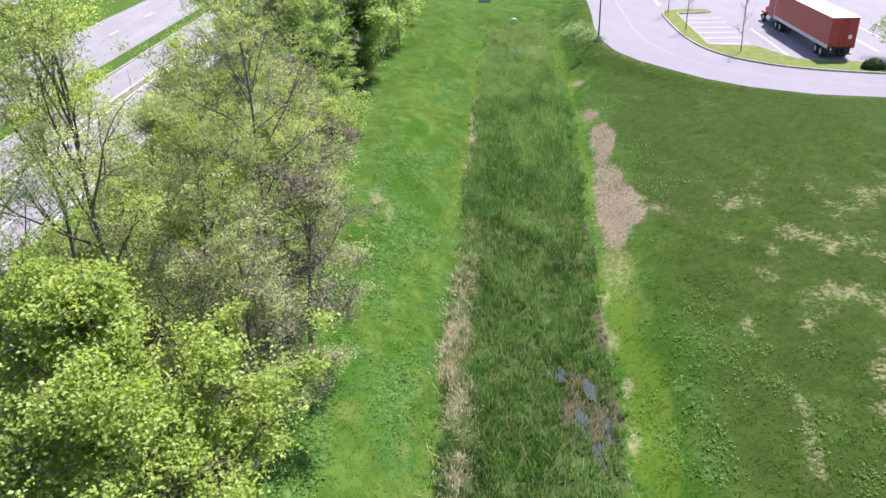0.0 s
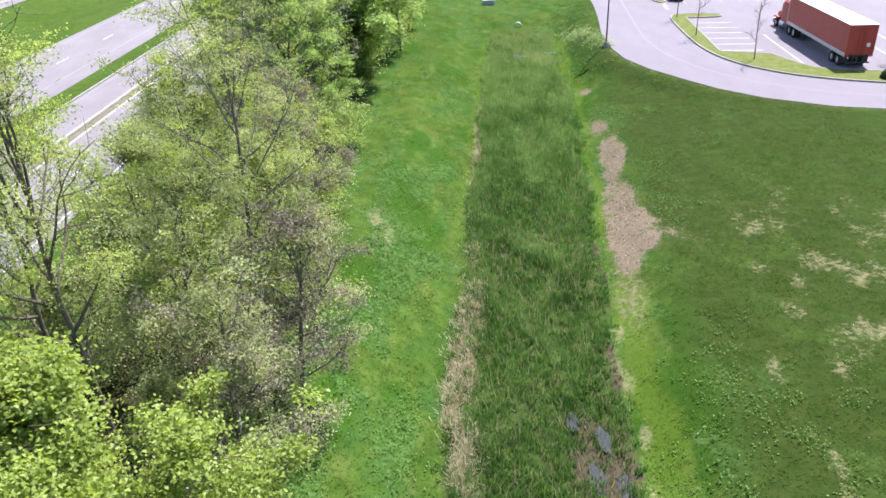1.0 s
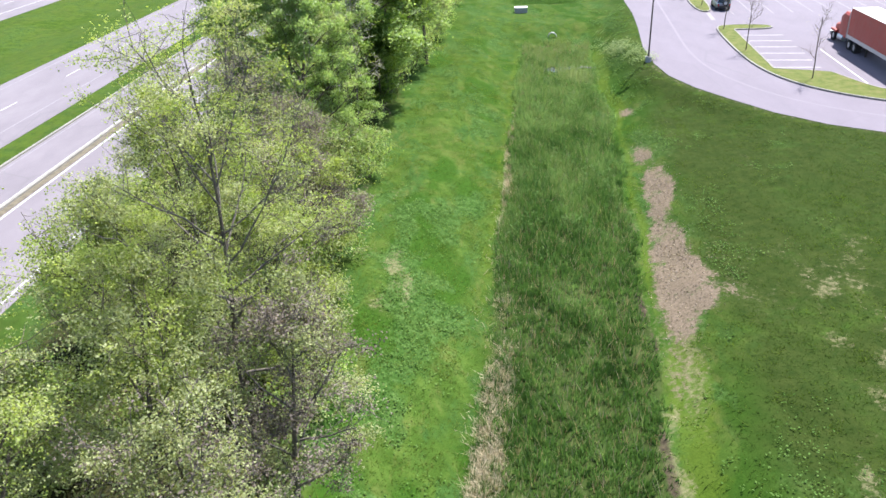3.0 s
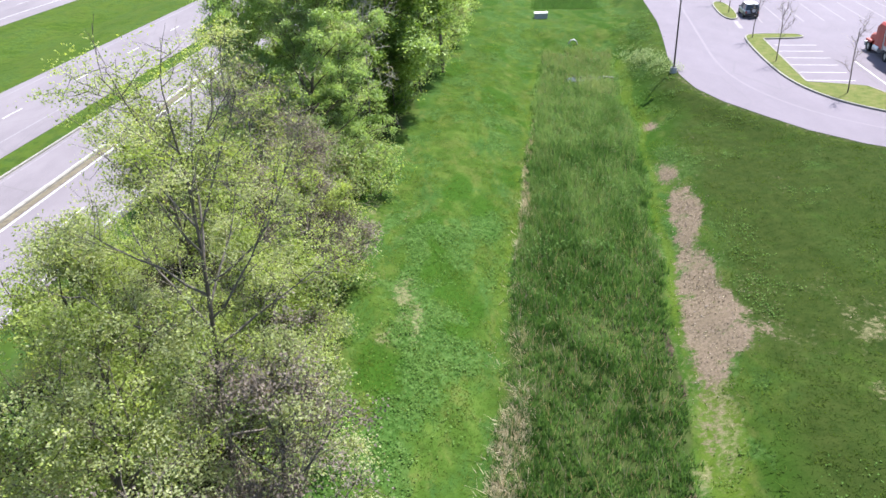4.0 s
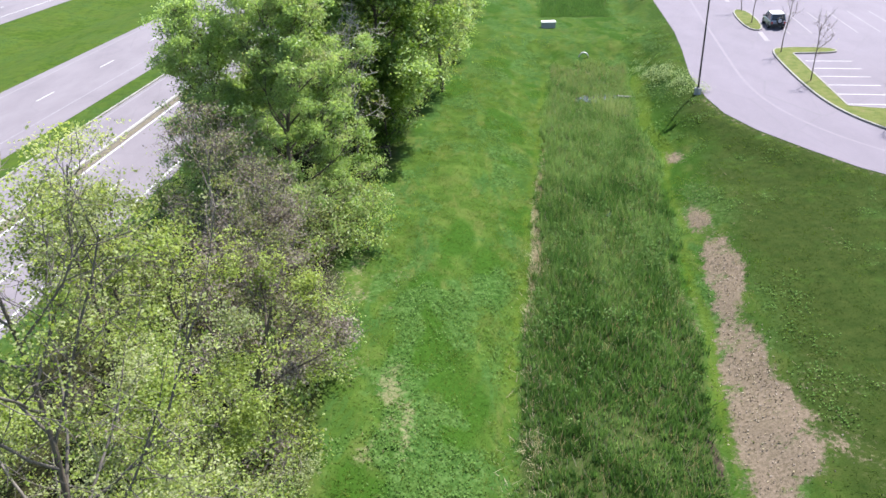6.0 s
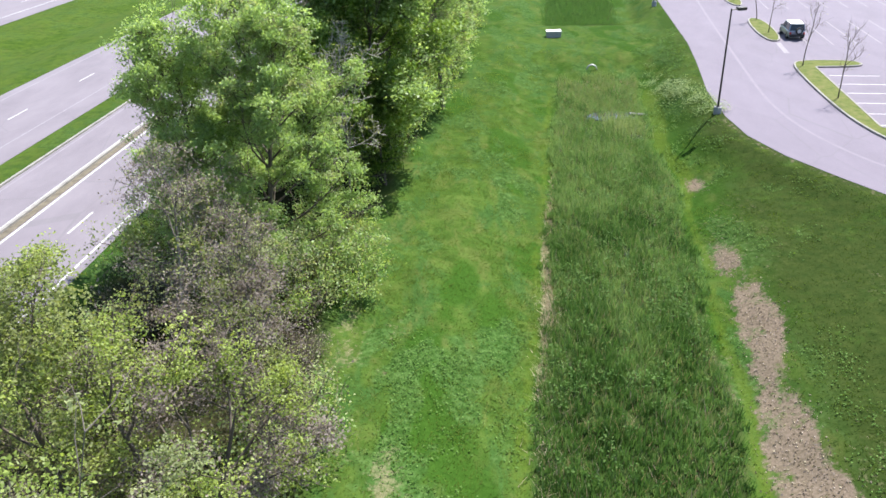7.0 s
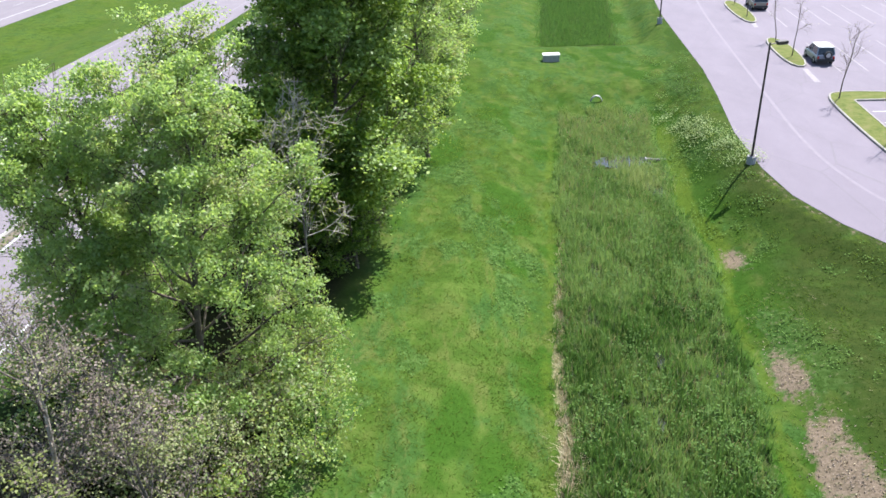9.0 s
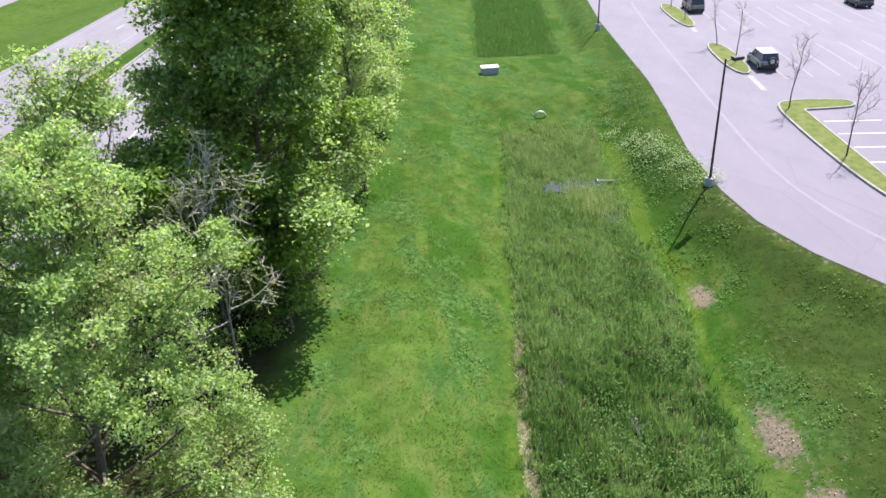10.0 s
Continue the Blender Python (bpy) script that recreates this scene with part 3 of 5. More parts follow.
# ---------------------------------------------------------------- lot and roads
def structure(name, bm, mat, label, category):
    return tagged(part(name, bm, mat), label, category, kind="structure")


lot_line = LOT_EDGE + [(400, 56), (400, 300), (60, 300)]
structure("parking_lot", slab(bmesh.new(), lot_line, LOT_Z - 0.3, LOT_Z), M["lot"], "pale grey asphalt parking lot and drive", "parking lot")

for i, (x0, x1, label) in enumerate(((-32.8, -20.8, "pale grey asphalt road beside the trees"), (-47.0, -35.5, "pale grey two-lane asphalt carriageway"), (-86.0, -68.6, "far pale asphalt carriageway beyond the grass"))):
    structure("road", slab(bmesh.new(), [(x0 + road_shift(-300), -300), (x1 + road_shift(-300), -300), (x1 + road_shift(500), 500), (x0 + road_shift(500), 500)], ROAD_Z - 0.3, ROAD_Z), M["highway"], label, "road")


def road_line(x, y0, y1, width=0.16, dash=0.0, gap=0.0, label="white painted road line", mat="paint"):
    y = y0
    while y < y1:
        e = min(y1, y + dash) if dash else y1
        ob = part("road_line", strip(bmesh.new(), [(x + road_shift(y), y), (x + road_shift(e), e)], width, ROAD_Z + 0.006), M[mat])
        tagged(ob, label, "road marking", kind="structure")
        y = e + gap if dash else y1


road_line(-37.8, -100, 420, mat="worn_paint")
road_line(-45.9, -100, 420, mat="worn_paint")
road_line(-41.6, 2, 260, 0.15, 3.0, 9.1, "white dashed lane line")
road_line(-28.75, -100, 420, 0.2)
road_line(-27.55, -100, 420, 0.18)
road_line(-21.4, -100, 420, 0.16)
road_line(-24.1, 4, 260, 0.15, 3.0, 9.1, "white dashed lane line")
road_line(-32.4, -100, 420, 0.14, label="worn white edge line", mat="worn_paint")
road_line(-72.0, -100, 420, 0.18)
road_line(-82.0, -100, 420, 0.18)
road_line(-77.0, 2, 260, 0.15, 3.0, 9.1, "white dashed lane line")

def along_road(x0, x1, z0, z1):
    return slab(bmesh.new(), [(x0 + road_shift(-300), -300), (x1 + road_shift(-300), -300), (x1 + road_shift(500), 500), (x0 + road_shift(500), 500)], z0, z1)


separator = along_road(-28.55, -28.3, ROAD_Z - 0.1, ROAD_Z + 0.14)
structure("kerb", separator, M["kerb"], "weathered concrete kerb between the lanes", "kerb")
structure("gutter", along_road(-28.26, -27.75, ROAD_Z - 0.1, ROAD_Z + 0.02), M["gutter"], "dirt and dead grass beside the kerb", "gutter")
structure("kerb", along_road(-33.05, -32.85, ROAD_Z - 0.3, ROAD_Z + 0.1), M["kerb"], "pale concrete kerb beside the grass strip", "kerb")

# ---------------------------------------------------------------- islands and markings of the lot
def island(outline, label, rounds=2):
    line = round_off(outline, rounds)
    ob = tagged(new("traffic_island"), label, "traffic island", kind="structure")
    bm = bmesh.new()
    inner = inset_outline(line, 0.16)
    n = len(line)
    rings = [[bm.verts.new((x, y, z)) for x, y in pts] for pts, z in
             ((line, LOT_Z - 0.1), (line, LOT_Z + 0.12), (inset_outline(line, 0.03), LOT_Z + 0.15), (inner, LOT_Z + 0.15), (inner, LOT_Z - 0.1))]
    for a, b in zip(rings, rings[1:]):
        for i in range(n):
            j = (i + 1) % n
            bm.faces.new((a[i], a[j], b[j], b[i]))
    bmesh.ops.recalc_face_normals(bm, faces=bm.faces)
    part("kerb", bm, M["kerb"], ob, "pale concrete kerb")
    part("turf", slab(bmesh.new(), inner, LOT_Z - 0.05, LOT_Z + 0.13), M["lawn_dry"], ob, "short yellowing grass")
    return ob


island([(29.0, 99.0), (28.3, 93), (27.8, 86), (27.8, 81.5), (28.4, 77.6), (29.9, 73.9), (33.2, 70.2), (38, 67.6), (46, 65), (60, 62.5), (90, 60.5),
        (90, 64), (60, 66), (46, 68.9), (40, 71.2), (36.2, 72.6), (35.2, 73.4), (33.9, 78.0), (33.7, 78.9), (29.4, 80.4), (29.2, 80.5), (29.25, 80.9), (30.85, 97.2), (30.9, 97.6), (31.3, 97.6), (34.8, 97.5), (35.6, 98.5), (34.9, 99.7), (30.4, 100.3)],
       "kerbed island of yellowing grass along the drive")
island([(30.9, 120.6), (29.6, 108.6), (31.7, 108.3), (33.1, 119.6)], "kerbed grass island beside parked cars")
island([(32.7, 142.2), (31.6, 128.4), (33.6, 128.1), (35.1, 141.4)], "kerbed grass island with thin trees")


def marking(name, pts, width, label, mat="paint"):
    ob = part(name, strip(bmesh.new(), pts, width, LOT_Z + 0.006), M[mat])
    return tagged(ob, label, "parking line", "parking stall lines", "structure")


for k in range(6):
    x, y = 28.9 + 0.125 * (k * 2.75 + 0.2), 81.2 + k * 2.75
    marking("stall_line", [(x + 0.4, y), (x + 4.6, y - 0.55)], 0.14, "white painted parking stall line")
for k in range(-0, 11):
    x = 34.15 + 2.42 * k
    marking("stall_line", [(x - 0.62, 106.3), (x + 0.62, 117.9)], 0.13, "worn white parking stall line", "worn_paint")
for k in range(-1, 12):
    x = 38.65 + 2.42 * k
    marking("stall_line", [(x - 0.6, 125.6), (x + 0.6, 136.8)], 0.13, "worn white parking stall line", "worn_paint")
for k in range(0, 11):
    x = 41.5 + 2.42 * k
    marking("stall_line", [(x - 0.6, 145.5), (x + 0.6, 156.7)], 0.13, "white painted parking stall line")
for k in range(0, 8):
    x = 36.3 + 2.75 * k + (2.9 if k else -0.6)
    marking("stall_line", [(x - 0.5, 75.0), (x + 0.6, 87.5)], 0.14, "white painted parking stall line")
marking("stop_bar", [(30.8, 107.9), (30.2, 103.4)], 0.5, "broad white painted bar beside the island", "worn_paint")
marking("stop_bar", [(32.9, 129.6), (32.3, 126.0)], 0.5, "broad white painted bar beside the island", "worn_paint")
centre = round_off([(31.5, 152), (28.8, 135.4), (26.6, 118), (25.2, 105.6), (24.2, 97), (23.2, 88), (23.4, 81), (25.2, 74.5), (28.4, 69.3), (33.5, 65.2), (42, 62), (60, 60)], 3, False)
marking("centre_line", centre, 0.26, "faded pale centre line of the drive", "faint_paint")


# ---------------------------------------------------------------- lamps
def street_lamp(x, y, z, h, arm, label):
    ob = tagged(new("street_lamp"), label, "lamp post", "lot lamp posts")
    ob.location = (x, y, z)
    bm = bmesh.new()
    cyl(bm, (0, 0, -0.4), (0, 0, 0.75), 0.31, 0.3, 20)
    bmesh.ops.bevel(bm, geom=[e for e in bm.edges if all(v.co.z > 0.7 for v in e.verts)], offset=0.03, segments=2, affect="EDGES")
    part("base", bm, M["concrete"], ob, "round grey concrete base")
    part("base_plate", boxed(-0.17, -0.17, 0.75, 0.17, 0.17, 0.79, 0.01), M["pole"], ob)
    bm = bmesh.new()
    cyl(bm, (0, 0, 0.78), (0, 0, h), 0.085, 0.06, 8)
    part("pole", bm, M["pole"], ob, "dark bronze steel pole")
    bm = bmesh.new()
    a = Vector((math.cos(arm), math.sin(arm), 0))
    cyl(bm, a * 0.02 + Vector((0, 0, h - 0.12)), a * 0.5 + Vector((0, 0, h - 0.08)), 0.04, 0.035, 8)
    part("arm", bm, M["pole"], ob)
    bm = boxed(-0.36, -0.2, -0.11, 0.36, 0.2, 0.11, 0.04)
    bmesh.ops.transform(bm, matrix=Matrix.Translation(a * 0.82 + Vector((0, 0, h - 0.06))) @ Matrix.Rotation(arm, 4, "Z"), verts=bm.verts)
    head = part("lamp_head", bm, M["pole"], ob, "dark shoebox lamp head")
    bm = boxed(-0.28, -0.15, -0.135, 0.28, 0.15, -0.108, 0.005)
    bmesh.ops.transform(bm, matrix=Matrix.Translation(a * 0.82 + Vector((0, 0, h - 0.06))) @ Matrix.Rotation(arm, 4, "Z"), verts=bm.verts)
    part("lens", bm, M["galv"], head)
    return ob


street_lamp(18.33, 84.9, float(height(18.33, 84.9)) - 0.2, 8.35, 0.25, "tall dark lamp post on a concrete base")
street_lamp(22.2, 130.2, float(height(22.2, 130.2)) - 0.05, 8.35, 0.25, "tall dark lamp post farther along the drive")


# ---------------------------------------------------------------- small things in the swale
def utility_box():
    ob = tagged(new("utility_box"), "white concrete inlet box standing in grass", "utility box")
    z = float(height(7.95, 117.3))
    ob.location, ob.rotation_euler = (7.95, 117.6, z - 0.15), (0, 0, 0.02)
    part("body", boxed(-0.85, -0.5, -0.3, 0.85, 0.5, 0.82, 0.02), M["concrete"], ob, "pale grey concrete wall")
    part("lid", boxed(-0.9, -0.55, 0.82, 0.9, 0.55, 0.93, 0.025), M["white"], ob, "white flat lid")


utility_box()


def culvert():
    ob = tagged(new("culvert_pipe"), "pale flared end of a drain pipe in the swale", "drain pipe")
    ob.location = (11.0, 105.2, float(height(11.0, 105.2)) - 0.1)
    bm = bmesh.new()
    n = 16
    def arch(r, y, lift):
        return [bm.verts.new((r * math.cos(math.pi * i / n), y, max(0.0, r * 1.15 * math.sin(math.pi * i / n)) + lift)) for i in range(n + 1)]
    rows = [arch(0.56, 0.0, 0), arch(0.58, 0.16, 0.03), arch(0.52, 0.16, 0.03), arch(0.5, 0.0, 0)]
    for a, b in zip(rows, rows[1:] + rows[:1]):
        for i in range(n):
            bm.faces.new((a[i], a[i + 1], b[i + 1], b[i]))
    bmesh.ops.recalc_face_normals(bm, faces=bm.faces)
    part("pipe", bm, M["galv"], ob, "pale galvanised arch")


culvert()


def drain_end(x, y):
    ob = tagged(new("drain_pipe"), "short dark drain pipe with a pale rim in the bank", "drain pipe")
    ob.location, ob.rotation_euler = (x, y, float(height(x, y)) + 0.12), (0, 0.12, 0.1)
    bm = bmesh.new()
    n = 16
    rows = [[bm.verts.new((u, q * math.cos(2 * math.pi * i / n), q * math.sin(2 * math.pi * i / n))) for i in range(n)] for u, q in ((1.2, 0.2), (-0.5, 0.2), (-0.5, 0.17), (1.1, 0.17))]
    for a, b in zip(rows, rows[1:]):
        for i in range(n):
            bm.faces.new((a[i], a[(i + 1) % n], b[(i + 1) % n], b[i]))
    bmesh.ops.recalc_face_normals(bm, faces=bm.faces)
    part("pipe", bm, M["black"], ob, "black corrugated pipe")
    bm = bmesh.new()
    cyl(bm, (-0.5, 0, 0), (-0.42, 0, 0), 0.23, None, 16)
    part("collar", bm, M["concrete"], ob, "pale concrete collar")


drain_end(13.1, 91.2)


def pool(x, y, rx, ry, z):
    bm = bmesh.new()
    rng = random.Random(int(x * 10))
    pts = [(x + rx * math.cos(a) * rng.uniform(0.7, 1.15), y + ry * math.sin(a) * rng.uniform(0.7, 1.15)) for a in np.linspace(0, 2 * math.pi, 22)[:-1]]
    return structure("water", slab(bm, round_off(pts, 1), z - 0.3, z), M["water"], "shallow standing water among reeds", "water")


pool(10.9, 90.9, 2.5, 1.4, -0.62)
pool(12.3, 85.6, 0.6, 1.3, -0.64)
for gx, gy, gr in ((6.3, 26.6, 0.3), (5.6, 24.4, 0.35), (6.6, 24.0, 0.3), (5.2, 27.8, 0.25), (6.0, 22.6, 0.3), (5.6, 69.6, 0.4), (8.2, 65.8, 0.3), (10.7, 64.2, 0.3), (6.4, 74.5, 0.3), (9.5, 60.5, 0.3), (7.2, 61.5, 0.25)):
    pool(gx, gy, gr, gr * 2.8, -0.66)


# ---------------------------------------------------------------- vehicles
def lathe_wheel(bm, r, w, tyre=True):
    prof = [(r * 0.62, -w / 2), (r * 0.95, -w / 2), (r, -w * 0.35), (r, w * 0.35), (r * 0.95, w / 2), (r * 0.62, w / 2)] if tyre else [(0.0, -w * 0.34), (r * 0.3, -w * 0.42), (r * 0.62, -w * 0.3), (r * 0.62, w * 0.3), (r * 0.3, w * 0.42), (0.0, w * 0.34)]
    n = 18
    rows = [[bm.verts.new((o, q * math.cos(2 * math.pi * i / n), q * math.sin(2 * math.pi * i / n))) for i in range(n)] for q, o in prof]
    for a, b in zip(rows, rows[1:]):
        for i in range(n):
            bm.faces.new((a[i], a[(i + 1) % n], b[(i + 1) % n], b[i]))
    bmesh.ops.remove_doubles(bm, verts=bm.verts, dist=1e-5)
    bmesh.ops.recalc_face_normals(bm, faces=bm.faces)
    return bm


def wheel(parent, x, y, r, w):
    t = part("wheel", lathe_wheel(bmesh.new(), r, w), M["tyre"], parent, "black rubber tyre")
    t.location = (x, y, r)
    part("rim", lathe_wheel(bmesh.new(), r, w, False), M["silver"], t, "silver rim")
    return t


def loft(bm, rows):
    """Skins cross-sections that have equal numbers of points, and closes the ends."""
    rings = [[bm.verts.new(p) for p in row] for row in rows]
    n = len(rings[0])
    for a, b in zip(rings, rings[1:]):
        for i in range(n):
            bm.faces.new((a[i], a[(i + 1) % n], b[(i + 1) % n], b[i]))
    bm.faces.new(rings[0])
    bm.faces.new(rings[-1][::-1])
    bmesh.ops.recalc_face_normals(bm, faces=bm.faces)
    return bm


def car(x, y, yaw, paint, label, roof=None, length=4.4, h=1.72, spare=False, wide=0.9):
    """A car that faces +y before it is turned."""
    ob = tagged(new("car"), label, "car", "cars")
    ob.location, ob.rotation_euler = (x, y, LOT_Z), (0, 0, yaw)
    L, w = length / 2, wide
    belt = h * 0.58
    def section(yy, half, z0, z1):
        c = 0.1
        return [(-half + c, yy, z0), (half - c, yy, z0), (half, yy, z0 + c * 1.5), (half, yy, z1 - c * 1.5), (half - c, yy, z1), (-half + c, yy, z1), (-half, yy, z1 - c * 1.5), (-half, yy, z0 + c * 1.5)]
    body = part("body", loft(bmesh.new(), [section(-L, w * 0.9, 0.42, belt - 0.1), section(-L + 0.12, w * 0.97, 0.32, belt), section(-L * 0.4, w, 0.26, belt + 0.02), section(L * 0.35, w, 0.26, belt),
                                           section(L * 0.55, w, 0.28, belt - 0.02), section(L * 0.86, w * 0.96, 0.3, belt - 0.14), section(L, w * 0.84, 0.4, belt - 0.28)]), M[paint], ob)
    g = 0.93 * w
    bm = bmesh.new()
    y0, y1, y2, y3 = -L + 0.15, -L + 0.42, L * 0.12, L * 0.46
    q = [(-g, y0), (g, y0), (g, y3), (-g, y3)]
    t = [(-g * 0.84, y1), (g * 0.84, y1), (g * 0.84, y2), (-g * 0.84, y2)]
    lo, hi = [bm.verts.new((a, b, belt - 0.03)) for a, b in q], [bm.verts.new((a, b, h - 0.07)) for a, b in t]
    for i in range(4):
        bm.faces.new((lo[i], lo[(i + 1) % 4], hi[(i + 1) % 4], hi[i]))
    bm.faces.new(hi)
    bm.faces.new(lo[::-1])
    bmesh.ops.recalc_face_normals(bm, faces=bm.faces)
    part("window", bm, M["glass"], ob, "dark tinted glass")
    part("roof", boxed(-g * 0.86, y1 - 0.03, h - 0.08, g * 0.86, y2 + 0.04, h, 0.035), M[roof or paint], ob)
    for s in (-1, 1):
        for (ya, za), (yb, zb) in (((y0, belt), (y1, h - 0.06)), ((y3, belt), (y2, h - 0.06)), ((-0.15, belt), (-0.15, h - 0.06))):
            bm = bmesh.new()
            cyl(bm, (s * g, ya, za), (s * g * 0.85, yb, zb), 0.05, 0.045, 6)
            part("pillar", bm, M[paint], ob)
        wheel(ob, s * (w - 0.1), -L * 0.62, 0.35, 0.24)
        wheel(ob, s * (w - 0.1), L * 0.62, 0.35, 0.24)
        part("tail_light", boxed(s * w * 0.8 - 0.09, -L - 0.03, belt - 0.34, s * w * 0.8 + 0.09, -L + 0.06, belt - 0.1, 0.02), M["lamp_red"], ob, "red lens")
        part("headlight", boxed(s * w * 0.68 - 0.16, L - 0.1, belt - 0.5, s * w * 0.68 + 0.16, L + 0.02, belt - 0.34, 0.02), M["galv"], ob)
        part("mirror", boxed(s * (w + 0.1) - 0.09, L * 0.36, belt, s * (w + 0.1) + 0.09, L * 0.42, belt + 0.16, 0.03), M["black"], ob)
    part("bumper", boxed(-w * 0.92, -L - 0.1, 0.36, w * 0.92, -L + 0.08, 0.62, 0.05), M["black"], ob, "black plastic bumper")
    part("bumper", boxed(-w * 0.86, L - 0.08, 0.34, w * 0.86, L + 0.08, 0.56, 0.05), M["black"], ob, "black plastic bumper")
    if spare:
        s = part("spare_wheel", lathe_wheel(bmesh.new(), 0.36, 0.22), M["tyre"], ob, "black spare wheel on the tailgate")
        s.location, s.rotation_euler = (0.12, -L - 0.12, 0.98), (0, 0, math.pi / 2)
        part("rim", lathe_wheel(bmesh.new(), 0.36, 0.22, False), M["silver"], s)
    return ob


car(33.2, 110.9, -0.1, "blue_grey", "blue-grey off-roader with a white roof and spare wheel", "white", 4.2, 1.66, True, 0.86)
car(36.0, 137.4, -0.1, "tan_car", "tan pickup-like car parked beside an island", None, 4.8, 1.8)
car(55.7, 134.5, -0.1, "dark_car", "dark saloon parked alone in the lot", None, 4.6, 1.5)


def semi_truck():
    ob = tagged(new("semi_truck"), "red semi truck with a long white-roofed trailer", "truck")
    ob.location, ob.rotation_euler = (38.95, 72.4, LOT_Z), (0, 0, -0.07)
    length, w, top = 15.2, 1.25, 4.0
    part("trailer_box", boxed(-w, 0.0, 1.25, w, length, top - 0.04, 0.03), M["red"], ob, "red painted trailer wall")
    part("roof", boxed(-w - 0.01, -0.02, top - 0.05, w + 0.01, length + 0.02, top, 0.015), M["white"], ob, "white trailer roof")
    for s in (-1, 1):
        part("side_rail", boxed(s * (w + 0.015) - 0.02, 0.05, 1.08, s * (w + 0.015) + 0.02, length - 0.05, 1.42, 0.008), M["silver"], ob, "silver lower rail")
        part("door", boxed(s * 0.64 - 0.6, -0.05, 1.32, s * 0.64 + 0.6, -0.005, top - 0.12, 0.012), M["red"], ob, "red rear door")
        bar = bmesh.new()
        cyl(bar, (s * 0.28, -0.08, 1.35), (s * 0.28, -0.08, top - 0.15), 0.022, None, 6)
        part("lock_rod", bar, M["red"], ob)
        part("tail_light", boxed(s * 1.0 - 0.14, -0.07, 1.1, s * 1.0 + 0.14, 0.0, 1.24, 0.01), M["lamp_red"], ob)
        part("mud_flap", boxed(s * 0.95 - 0.3, 0.75, 0.35, s * 0.95 + 0.3, 0.78, 1.1), M["black"], ob)
        part("landing_leg", boxed(s * 0.85 - 0.07, 10.9, 0.1, s * 0.85 + 0.07, 11.05, 1.2, 0.01), M["black"], ob)
        for yy in (1.55, 2.85, 13.2, 14.5):
            wheel(ob, s * 1.08, yy, 0.5, 0.32)
            wheel(ob, s * 0.72, yy, 0.5, 0.3)
        wheel(ob, s * 1.02, 19.0, 0.5, 0.3)
    part("bumper", boxed(-1.1, -0.03, 0.5, 1.1, 0.06, 0.6, 0.01), M["black"], ob, "black rear underrun bar")
    for s in (-1, 1):
        part("bumper_post", boxed(s * 0.5 - 0.05, 0.0, 0.6, s * 0.5 + 0.05, 0.1, 1.2), M["black"], ob)
    part("placard", boxed(0.5, -0.062, 2.0, 0.8, -0.052, 2.35), M["white"], ob, "small white placard")
    part("frame", boxed(-0.5, 0.3, 0.95, 0.5, 14.6, 1.25, 0.02), M["black"], ob)
    part("chassis", boxed(-0.5, 12.2, 0.6, 0.5, 20.0, 0.95, 0.03), M["black"], ob)
    sec = lambda yy, half, z0, z1: [(-half, yy, z0), (half, yy, z0), (half, yy, z1 - 0.2), (half - 0.2, yy, z1), (-half + 0.2, yy, z1), (-half, yy, z1 - 0.2)]
    part("sleeper_cab", loft(bmesh.new(), [sec(15.75, 1.18, 0.9, 3.3), sec(16.9, 1.2, 0.9, 3.35), sec(17.6, 1.15, 0.9, 2.95)]), M["red"], ob, "red painted cab")
    part("hood", loft(bmesh.new(), [sec(17.55, 0.98, 0.8, 2.1), sec(18.6, 0.85, 0.75, 1.95), sec(19.7, 0.75, 0.7, 1.7)]), M["red"], ob)
    part("windscreen", loft(bmesh.new(), [sec(17.5, 1.05, 2.0, 2.85), sec(17.95, 0.98, 2.0, 2.2)]), M["glass"], ob)
    part("bumper", boxed(-1.2, 19.6, 0.4, 1.2, 19.95, 0.85, 0.05), M["silver"], ob, "chrome front bumper")
    for s in (-1, 1):
        part("fender", boxed(s * 1.0 - 0.22, 18.4, 0.95, s * 1.0 + 0.22, 19.7, 1.2, 0.08), M["red"], ob)
        t = bmesh.new()
        cyl(t, (s * 1.12, 15.6, 0.9), (s * 1.12, 15.6, 3.6), 0.08, None, 10)
        part("exhaust_stack", t, M["silver"], ob)
        t = bmesh.new()
        cyl(t, (s * 1.05, 16.2, 0.75), (s * 1.05, 17.5, 0.75), 0.3, None, 14)
        part("fuel_tank", t, M["silver"], ob)
    return ob


semi_truck()

# ---------------------------------------------------------------- trees
def unit(v):
    return v / np.maximum(np.linalg.norm(v, axis=-1, keepdims=True), 1e-9)


